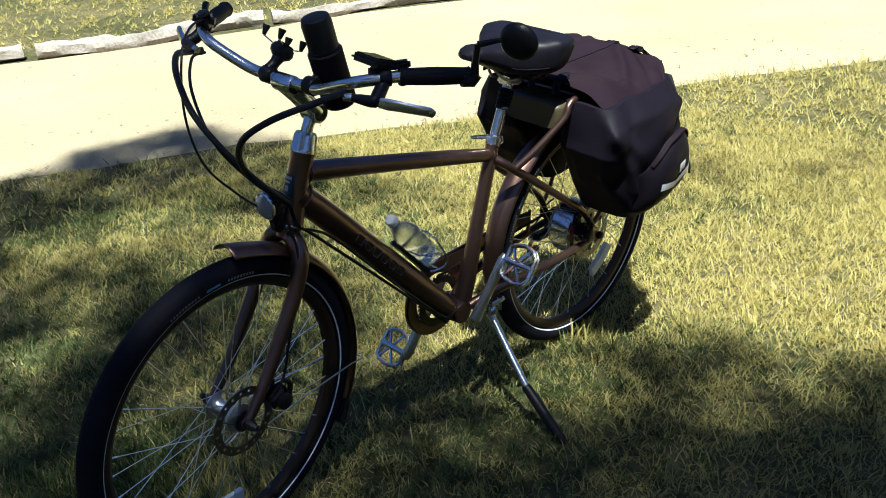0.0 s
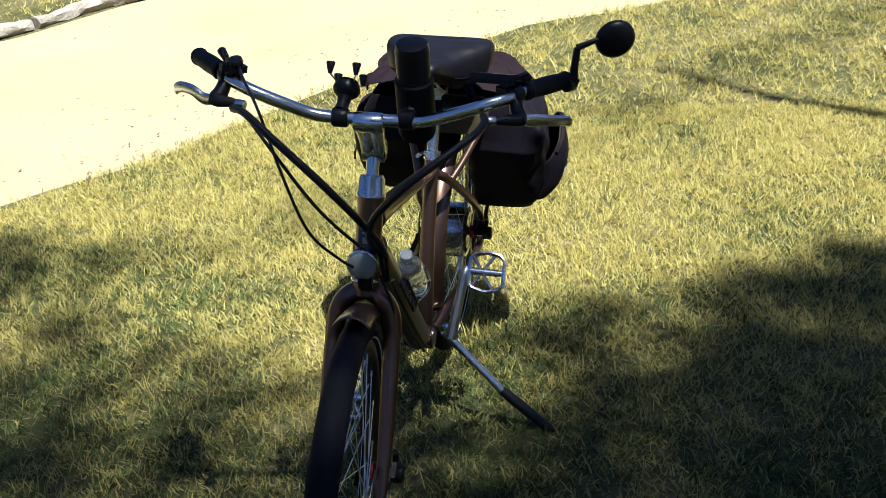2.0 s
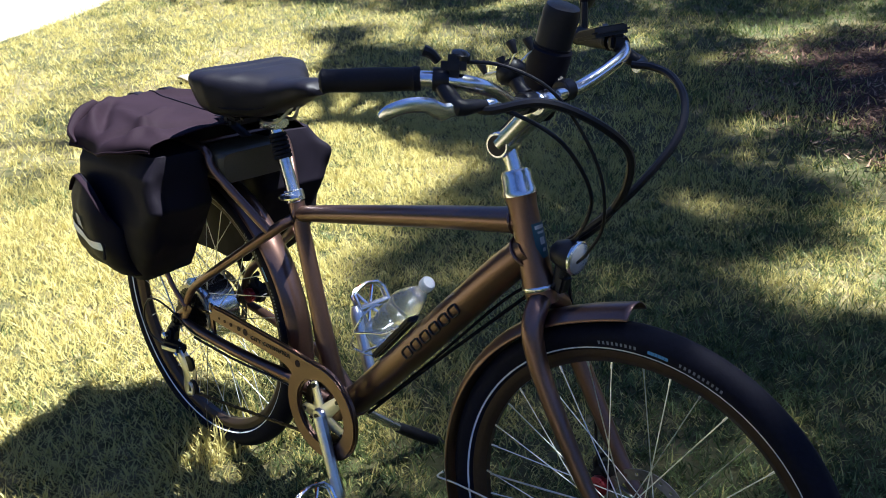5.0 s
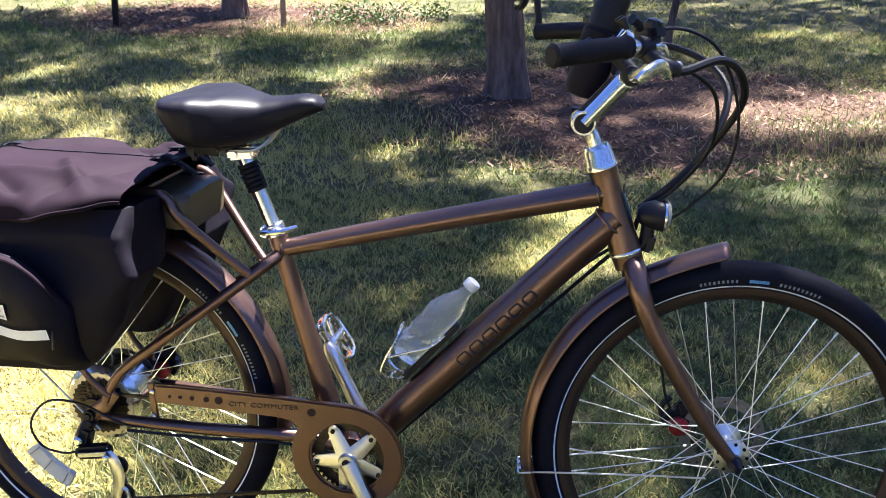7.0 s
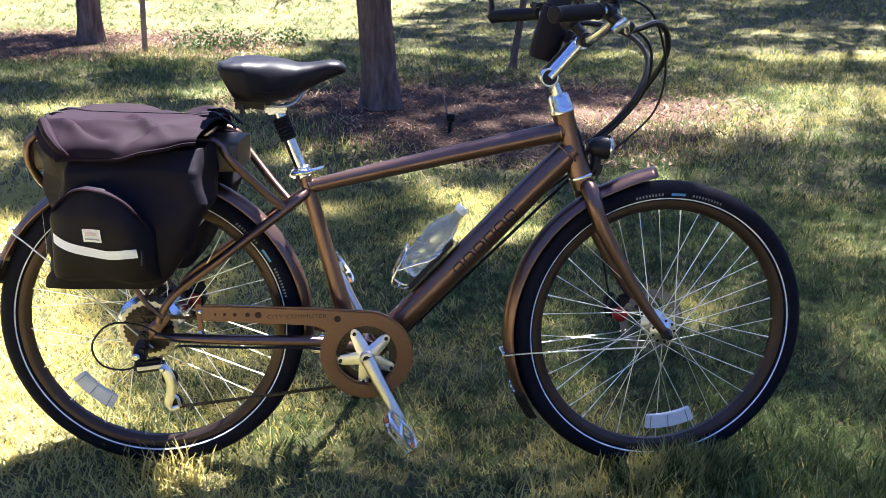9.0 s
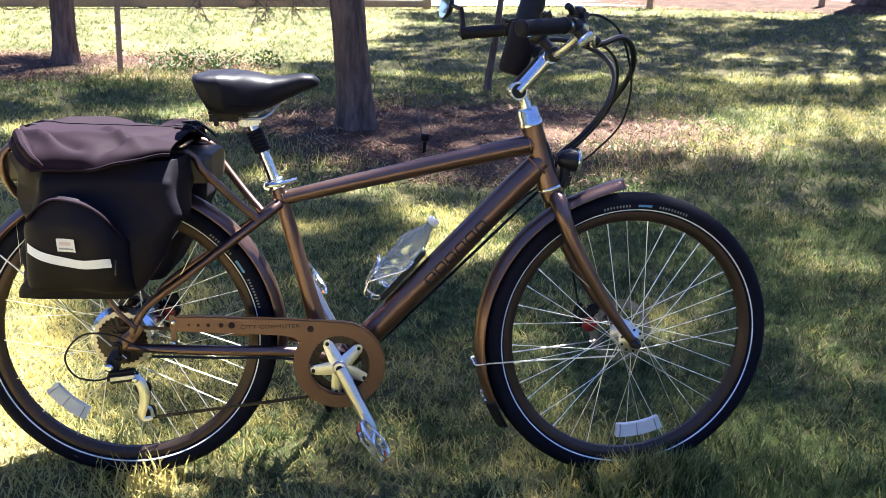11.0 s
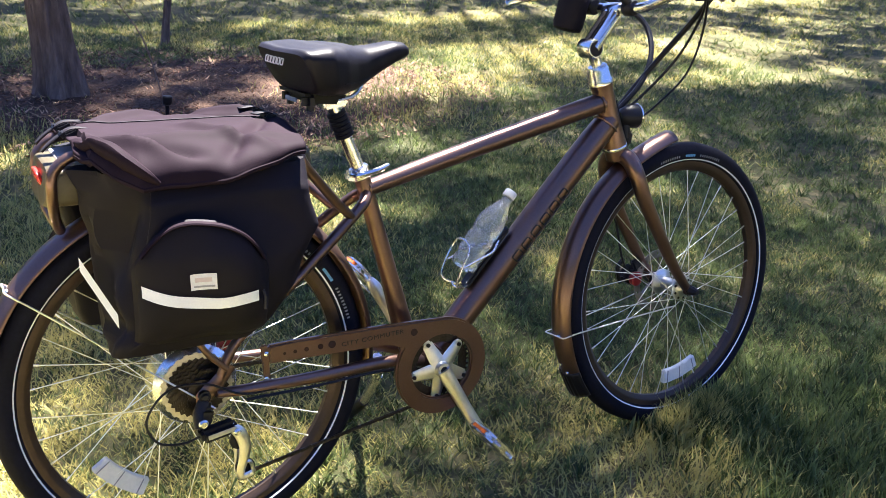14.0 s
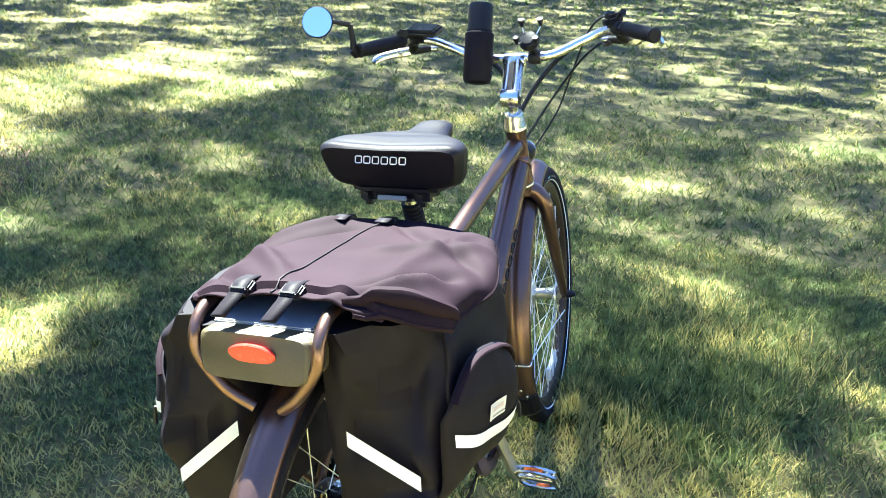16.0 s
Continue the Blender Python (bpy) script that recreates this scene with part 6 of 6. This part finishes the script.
    scatter_mesh("path_litter", np.stack([x, y], 1), (0.012, 0.04), (0.004, 0.014), (0.97, 0.995), CHIP, "scattered dry leaf scraps on sandy path", "litter", 1, 0.014, 14, False)


build_lawn()


# ---- trees ----
def leaf_cloud(name, blobs, size, per_m3, mat, parent, seed, squash=0.6):
    """Clumps of separate leaf quads inside uneven ellipsoids (x, y, z, r)."""
    rng = np.random.default_rng(seed)
    cs = []
    for x, y, z, r, *thin in blobs:
        n = int(per_m3 * 4.2 * r ** 3 * squash * (thin[0] if thin else 1))
        d = rng.normal(0, 1, (n, 3))
        d /= np.linalg.norm(d, axis=1)[:, None]
        rad = r * rng.random(n) ** 0.45
        lump = 1 + 0.25 * np.sin(5 * d[:, 0] + x) * np.cos(4 * d[:, 1] + y)
        cs.append(np.array([x, y, z]) + d * (rad * lump)[:, None] * [1, 1, squash])
    c = np.concatenate(cs)
    n = len(c)
    a = rng.normal(0, 1, (n, 3))
    a /= np.linalg.norm(a, axis=1)[:, None]
    b = np.cross(a, rng.normal(0, 1, (n, 3)))
    b /= np.linalg.norm(b, axis=1)[:, None]
    s = rng.uniform(0.6, 1.3, n)[:, None] * size
    verts = np.stack([c - a * s, c + b * s * 0.45, c + a * s, c - b * s * 0.45], 1).reshape(-1, 3)
    me = bpy.data.meshes.new(name)
    me.vertices.add(n * 4)
    me.vertices.foreach_set("co", verts.astype(np.float32).ravel())
    me.loops.add(n * 4)
    me.loops.foreach_set("vertex_index", np.arange(n * 4, dtype=np.int32))
    me.polygons.add(n)
    me.polygons.foreach_set("loop_start", (np.arange(n) * 4).astype(np.int32))
    me.polygons.foreach_set("loop_total", np.full(n, 4, np.int32))
    me.update(calc_edges=True)
    me.materials.append(mat)
    ob = new(name, me)
    ob.parent = parent
    return ob


def over(gx, gy, h):
    """The place at height h whose shadow falls on (gx, gy)."""
    return (gx - SUN_X * h, gy - SUN_Y * h, h)


def build_tree(at, r, height, lean, blobs, leaf, density, label, seed, mat=LEAF, roots=5):
    """A trunk with flared foot and bark ridges, limbs to each clump of leaves, and the crown."""
    tr = tagged(new("tree"), label, "tree")
    rng = random.Random(seed)
    base = Vector(at)
    bm = bmesh.new()
    topv = base + Vector((lean[0] * height, lean[1] * height, height))

    def trunk(u, v):
        a = 2 * math.pi * u
        z = height * v ** 1.5
        c = base.lerp(topv, z / height) + Vector((0.03 * math.sin(2.1 * z + seed), 0.03 * math.cos(1.7 * z), 0)) * min(1, z)
        rr = r * (1 - 0.75 * z / height) + r * 0.6 * math.exp(-z / (r * 1.3)) * (0.55 + 0.45 * math.cos(roots * a + seed))
        rr *= 1 + 0.14 * noise.noise(Vector((math.cos(a) * 4, math.sin(a) * 4, z * 3 + seed))) + 0.05 * math.sin(11 * a + 2 * math.sin(3 * z))
        return c + Vector((math.cos(a) * rr, math.sin(a) * rr, -0.03))
    sheet(bm, trunk, 36, 46, True)
    part("trunk", bm, BARK, tr)
    bm = bmesh.new()
    for x, y, z, br, *thin in blobs:
        e = Vector((x, y, z))
        hz = min(height * 0.95, max(1.6, z - base.z - 0.6 * math.hypot(x - base.x, y - base.y) * 0.7))
        s = base.lerp(topv, hz / height)
        mid = s.lerp(e, 0.5) + Vector((rng.uniform(-0.3, 0.3), rng.uniform(-0.3, 0.3), 0.25))
        if len(blobs) > 100 and rng.random() > 0.025:
            continue
        k = min(0.025, max(0.02, r * 0.22))
        tube(bm, [s, mid, e], [k * 1.6, k, k * 0.4], 7, 4)
        for _ in range(5):
            q = e + Vector((rng.uniform(-1, 1), rng.uniform(-1, 1), rng.uniform(-0.5, 0.6))) * br * 0.8
            tube(bm, [mid.lerp(e, 0.6), mid.lerp(q, 0.7), q], [k * 0.5, k * 0.3, k * 0.1], 5, 2)
    if blobs:
        part("limb", bm, BARK, tr)
        leaf_cloud("crown", blobs, leaf, density, mat, tr, seed)
    else:
        bm.free()
    return tr


# bark-furrowed conifer behind the bicycle; its unseen crown clumps are placed to shade the lawn beside it
build_tree((0.40, 4.27, 0.02), 0.112, 10.0, (-0.045, 0.0),
           [(*over(gx, gy, h), r) for gx, gy, r, h in ((-1.3, 2.2, 0.32, 6.2), (-0.75, 2.45, 0.3, 6.4), (-1.9, 2.6, 0.38, 6.6), (-2.5, 2.9, 0.4, 7.0), (-0.3, 2.25, 0.26, 6.6), (-0.15, 1.85, 0.26, 6.3), (-0.9, 3.1, 0.4, 6.0), (-1.35, 3.5, 0.35, 6.6), (-1.85, 3.75, 0.25, 7.2), (-3.2, 3.2, 0.3, 7.6), (-1.0, 4.3, 0.35, 5.6), (-2.2, 4.6, 0.5, 6.5), (-2.75, 4.1, 0.25, 7.0), (-3.4, 4.5, 0.5, 8.0), (-1.5, 5.4, 0.4, 6.0), (-2.2, 2.15, 0.22, 6.8), (-0.5, 2.0, 0.3, 6.5), (0.1, 2.35, 0.28, 6.2), (-0.4, 2.75, 0.36, 6.3), (0.2, 2.9, 0.26, 6.4), (0.0, 3.4, 0.32, 6.0), (-0.45, 3.75, 0.4, 6.2), (-1.0, 2.6, 0.35, 6.4), (0.1, 1.7, 0.28, 6.6))],
           0.06, 5200, "brown-trunked conifer in a mulch bed", 3, NEEDLE)
build_tree((-2.37, 6.97, 0.02), 0.105, 9.0, (0.05, 0.0), [(-2.2, 8.2, 6.5, 1.3), (-3.6, 8.6, 7.2, 1.4), (-1.5, 9.3, 7.6, 1.2), (-3.0, 7.4, 8.5, 1.2)], 0.1, 110, "dark-trunked tree in a far mulch bed", 4, NEEDLE)


# Sunlit patches of lawn kept open in the added crown: x, y, half-widths.
SUN_GAPS = ((2.0, 3.95, 0.6, 0.3), (3.2, 4.5, 0.9, 0.42), (5.5, 4.95, 1.6, 0.6), (5.3, 3.7, 1.1, 0.27), (2.9, 3.75, 0.5, 0.25), (9.5, 7.8, 1.6, 0.45), (4.1, 5.1, 0.9, 0.33), (4.95, 7.0, 0.7, 0.25), (4.66, 8.5, 0.6, 0.25), (6.0, 9.2, 0.9, 0.28), (0.95, 1.75, 0.28, 0.24), (0.78, 2.35, 0.25, 0.16),
        (2.42, -0.32, 0.17, 0.13), (2.2, -0.66, 0.13, 0.16), (3.95, 0.2, 0.3, 0.18), (5.6, -0.75, 0.4, 0.24), (3.8, -0.8, 0.18, 0.12), (3.4, 2.6, 0.22, 0.17), (2.43, 1.8, 0.17, 0.14), (1.9, 2.7, 0.18, 0.14), (1.15, -1.28, 0.24, 0.13),
        (-2.6, 3.5, 0.5, 0.24), (-3.3, 3.75, 0.4, 0.2), (-1.72, 3.08, 0.18, 0.13), (-1.6, 4.1, 0.35, 0.22), (-3.5, 4.5, 0.9, 0.3))


def in_gap(x, y):
    return any(((x - a) / p) ** 2 + ((y - b) / q) ** 2 < 1.3 for a, b, p, q in SUN_GAPS)


def shade_crown_density(x, y):
    """Leaf thickness of the unseen added crown by lawn shade wanted, 0 to 1.3."""
    if in_gap(x, y):
        return 0.0
    if y < 2.6:
        band = y + 1.8 + 0.88 * x          # leaves a sunlit strip slantwise across the lawn
        if y < -1.2 and band < 0:
            return (1.0 if y < -2.6 else 0.6) if x > float(np.interp(y, [-3.3, -3.06, -2.41, -1.95, -1.41, -1.2], [0.0, -0.4, -0.8, -0.6, -0.69, -0.6])) else 0.0
        if 0 <= band < 0.55 and x < 0.75:
            return 0.12
        edge = float(np.interp(y, [-3.2, -1.6, -1.2, -0.85, -0.6, -0.3, 0.0, 0.3, 0.57, 0.69, 1.07, 1.4, 1.83, 2.1, 2.6], [0.2, 0.15, 0.0, 0.12, 0.22, 0.37, 0.17, -0.1, -0.33, -0.37, -0.46, -0.6, -0.7, -1.2, -2.2]))
        if x < edge:
            return 0.0
        if x < 0.15 and y < 0.8:
            return 0.75
        if y < 0.4 and x < 1.8:
            return float(np.interp(x, [0.35, 0.75, 1.2, 1.8], [0.4, 1.15 if y > -0.4 else 0.8, 1.1, 0.9]))
        return float(np.interp(x, [1.2, 1.9], [1.55, 0.9]))
    wave = math.sin(1.3 * x + 0.9 * y) + math.sin(2.1 * y - 1.1 * x + 1.0) + 0.8 * math.sin(0.7 * x - 2.6)
    if y > 7.5 and x < 0.4:
        return 0.0
    if x < -0.5 and y > 3.9:
        return 0.8 if wave > -0.1 else 0.0
    if y < 4.6:
        return (1.1 if x > -0.4 else 0.7) if x > -2.3 - 1.2 * (y - 2.6) and (x - 0.1) ** 2 + (y - 3.0) ** 2 > 0.08 and (x - 0.55) ** 2 + (y - 2.75) ** 2 > 0.05 else 0.0
    if x < 2.7 and y < 7:
        return 1.2
    if y > 8.6:
        return 1.1
    return 1.05 if wave > (-0.7 if y < 7 else -0.9) else 0.65


def shade_rim(x):
    """The uneven outer edge of the shade cast by the added crown."""
    return -3.05 if x < 0.8 else -3.2 - 0.7 * math.sin(1.1 * x - 0.9) - 0.35 * math.sin(3.1 * x)


# Unseen leaf clumps added overhead, placed by where their shade should fall.
jit = random.Random(77)
big, outer = [], []
for i in range(-20, 28):
    for j in range(-18, 27):
        gx, gy = 0.25 * i + jit.uniform(-0.07, 0.07), 0.25 * j + jit.uniform(-0.07, 0.07)
        thick = shade_crown_density(gx, gy)
        if thick and gy > shade_rim(gx):
            wide = 1.0 if gx < 1.5 else 1.25          # wider, looser clumps soften the dapples at larger x
            big.append((*over(gx, gy, 14.5 + jit.uniform(-2, 2)), wide * jit.uniform(0.18, 0.25), thick / wide ** 3))
for i in range(-10, 50):
    for j in range(-10, 29):
        gx, gy = 0.48 * i + jit.uniform(-0.2, 0.2), 0.48 * j + jit.uniform(-0.2, 0.2)
        if -5.2 < gx < 7.0 and gy < 6.7 or gx < 1 and gy > 10.5 or gx > 15 and gy > 9:
            continue
        thick = shade_crown_density(gx, gy)
        if thick and gy > shade_rim(gx):
            outer.append((*over(gx, gy, 14.5 + jit.uniform(-2, 2)), jit.uniform(0.34, 0.46), thick))
old_tree = build_tree((10.4, 17.2, 0.0), 0.5, 20.0, (0.0, -0.02), big, 0.05, 5300, "huge old tree with ridged bark, unseen crown added to shade the lawn", 6, LEAF, 7)
leaf_cloud("crown", outer, 0.1, 760, LEAF, old_tree, 16)
# slender young conifer in the near bed
build_tree((1.42, 6.0, 0.02), 0.03, 2.6, (0.10, 0.02), [(1.14, 6.0, 1.15, 0.22), (1.49, 6.1, 1.7, 0.35), (1.79, 6.2, 1.95, 0.4), (1.64, 5.8, 2.3, 0.4), (1.94, 6.1, 2.6, 0.3)], 0.035, 900, "slender young conifer with dark thin trunk", 7, NEEDLE, 3)


def build_branches():
    """Low drooping twigs of the conifer, with needles along them."""
    rng = random.Random(5)
    tr = tagged(new("drooping_branch"), "bare drooping conifer branch with sparse needles", "branch")
    bm, nb = bmesh.new(), bmesh.new()
    s = Vector((0.35, 4.25, 2.3))
    for k in range(11):
        e = Vector((-0.6 + 0.75 * rng.random() ** 0.6, 4.0 + 0.5 * rng.random(), 0.66 + 0.4 * rng.random()))
        pts = smoothed([s, s.lerp(e, 0.5) + Vector((0, 0, 0.25)), e + Vector((0.05, 0, 0.25)), e], 6)
        tube(bm, pts, [0.009 * (1 - 0.85 * i / (len(pts) - 1)) for i in range(len(pts))], 5)
        for p in pts[7:]:
            for _ in range(4):
                q = p + Vector((rng.uniform(-0.11, 0.11), rng.uniform(-0.1, 0.1), rng.uniform(-0.12, 0.02)))
                tube(bm, [p, p.lerp(q, 0.5) + Vector((0, 0, rng.uniform(0.0, 0.02))), q], [0.0024, 0.0018, 0.001], 4)
                for _ in range(13):
                    c = p.lerp(q, rng.random())
                    d = Vector((rng.uniform(-1, 1), rng.uniform(-1, 1), rng.uniform(-1, 0.6))) * 0.026
                    w = Vector((rng.uniform(-1, 1), rng.uniform(-1, 1), 0)) * 0.002
                    vs = [nb.verts.new(c - w), nb.verts.new(c + w), nb.verts.new(c + d)]
                    nb.faces.new(vs)
    part("twig", bm, BARK, tr)
    part("needle", nb, NEEDLE, tr, smooth=False)


build_branches()


# ---- small things in the grounds ----
def build_log(pts, r, seed):
    bm = bmesh.new()
    p = smoothed(pts, 8)
    g = []
    for i, c in enumerate(p):
        d = (p[min(i + 1, len(p) - 1)] - p[max(i - 1, 0)]).normalized()
        sd = Vector((-d.y, d.x, 0)).normalized()
        ring = []
        for q in range(12):
            a = 2 * math.pi * q / 12
            rr = r * (0.8 + 0.3 * noise.noise(Vector((i * 0.11, seed, 7))) + 0.3 * noise.noise(Vector((i * 0.25 + seed, math.cos(a) * 1.5, math.sin(a) * 1.5))))
            ring.append(bm.verts.new(c + sd * math.cos(a) * rr + Vector((0, 0, math.sin(a) * rr))))
        g.append(ring)
    for i in range(len(g) - 1):
        for q in range(12):
            bm.faces.new((g[i][q], g[i][(q + 1) % 12], g[i + 1][(q + 1) % 12], g[i + 1][q]))
    bm.faces.new(g[0][::-1])
    bm.faces.new(g[-1])
    ob = part("edging_log", bm, LOGM, None, "weathered grey-brown log edging the path")
    return tagged(ob, category="log", group="logs along the path")


def log_line(x):
    return PATH_FAR(x) - 0.02


for k, (xa, xb) in enumerate(((3.4, 1.3), (1.25, -0.85), (-0.9, -2.55), (-2.6, -4.4), (-4.45, -6.3), (-6.35, -8.4))):
    build_log([(xa + (xb - xa) * t, log_line(xa + (xb - xa) * t) + 0.05 * math.sin(3 * t + k) + 0.04 * math.sin(9 * t + 2 * k), 0.04 + 0.012 * math.sin(7 * t + k)) for t in (0, 0.14, 0.28, 0.42, 0.57, 0.71, 0.85, 1)], 0.066 + 0.008 * (k % 3), k * 3.7)


def build_fence():
    """Low timber fence along the far side of the lawn."""
    fn = lambda x: 13.95 + 0.24 * x
    fence = tagged(new("fence"), "low weathered timber rail fence across the lawn", "fence")
    xs = [-9 + 1.45 * i for i in range(8)]
    for x in xs:
        bm = box(bmesh.new(), (x, fn(x), 0.5), (0.12, 0.12, 1.06), (0, 0, 13.5), 0.012)
        part("post", bm, TIMBER, fence)
    for z in (0.07, 0.24):
        for a, b in zip(xs, xs[1:]):
            bm = box(bmesh.new(), ((a + b) / 2, fn((a + b) / 2) - 0.08, z), (1.5, 0.07, 0.11), (0, 0, 13.5), 0.012)
            part("rail", bm, TIMBER, fence)
    for x, y in ((5.07, 15.1), (1.45, 14.6), (8.6, 16.2), (-0.2, 14.2)):
        bm = lathe(bmesh.new(), [(0.06, 0), (0.06, 1.18), (0.05, 1.2), (0.0, 1.21)], (x, y, -0.02), (0, 0, 1), 14)
        tagged(part("bollard", bm, TIMBER, None, "round weathered timber post by walk"), category="post")
    bm = box(bmesh.new(), (-1.72, 6.46, 0.8), (0.045, 0.045, 1.7), (0, 1.5, 20), 0.006)
    tagged(part("tree_stake", bm, TIMBER, None, "thin wooden stake beside a tree"), category="stake")
    bm = box(bmesh.new(), (-3.21, 6.37, 0.12), (0.05, 0.05, 0.3), (0, 3, 15), 0.006)
    tagged(part("marker_post", bm, BLACK, None, "short black marker post in grass"), category="post")
    # small black spike light in the near bed
    sp = tagged(new("garden_light"), "small black garden spike light in mulch", "garden light")
    bm = lathe(bmesh.new(), [(0.01, 0), (0.012, 0.08), (0.024, 0.085), (0.027, 0.1), (0.027, 0.125), (0.022, 0.13)], (0.83, 3.55, 0.0), (0.05, 0, 1), 16)
    part("lamp_head", bm, BLACK, sp)
    bm = tube(bmesh.new(), [(0.82, 3.56, 0.1), (0.74, 3.6, 0.42), (0.62, 3.62, 0.62)], [0.006, 0.004, 0.002], 6, 3)
    tagged(part("dead_twig", bm, BARK, None, "bare dead twig standing in mulch"), category="twig")


build_fence()


def build_backdrop():
    """Added woods, out of view all round far behind the lawn, that block the low sky."""
    rng = random.Random(8)
    blobs = []
    for i in range(60):
        a = 2 * math.pi * i / 60
        d = rng.uniform(32, 46)
        for k in range(3):
            blobs.append((math.cos(a) * d + rng.uniform(-2, 2), math.sin(a) * d + rng.uniform(-2, 2), 2.0 + 3.2 * k + rng.uniform(-1, 1), rng.uniform(2.4, 3.8)))
    ob = leaf_cloud("unseen_woods", blobs, 0.42, 4.2, LEAF, None, 21, 0.9)
    tagged(ob, "added unseen woodland closing the horizon round the lawn", "woods", kind="stuff")


build_backdrop()


def build_shrub():
    sh = tagged(new("shrub"), "low spreading green shrub by tree bed", "shrub")
    leaf_cloud("foliage", [(-1.4, 6.7, 0.05, 0.22), (-1.15, 6.8, 0.06, 0.25), (-0.9, 6.85, 0.05, 0.22), (-0.6, 7.1, 0.05, 0.22)], 0.019, 11000, LEAF, sh, 31, 0.6)
    bm = bmesh.new()
    for i in range(9):
        a = i * 0.7
        tube(bm, [(-1.0, 6.85, 0), (-1.0 + 0.3 * math.cos(a), 6.85 + 0.15 * math.sin(a), 0.18)], [0.006, 0.002], 5)
    part("stem", bm, BARK, sh)


build_shrub()
# pale flat stone lying in the lawn
bm = bmesh.new()
sheet(bm, lambda u, v: Vector((-3.12 + 0.22 * u, 1.88 + 0.1 * v, 0.016 + 0.006 * math.sin(7 * u + 4 * v))), 9, 6)
tagged(part("pale_stone", bm, SAND, None, "pale flat stone lying in grass", mod=0.012), category="stone")
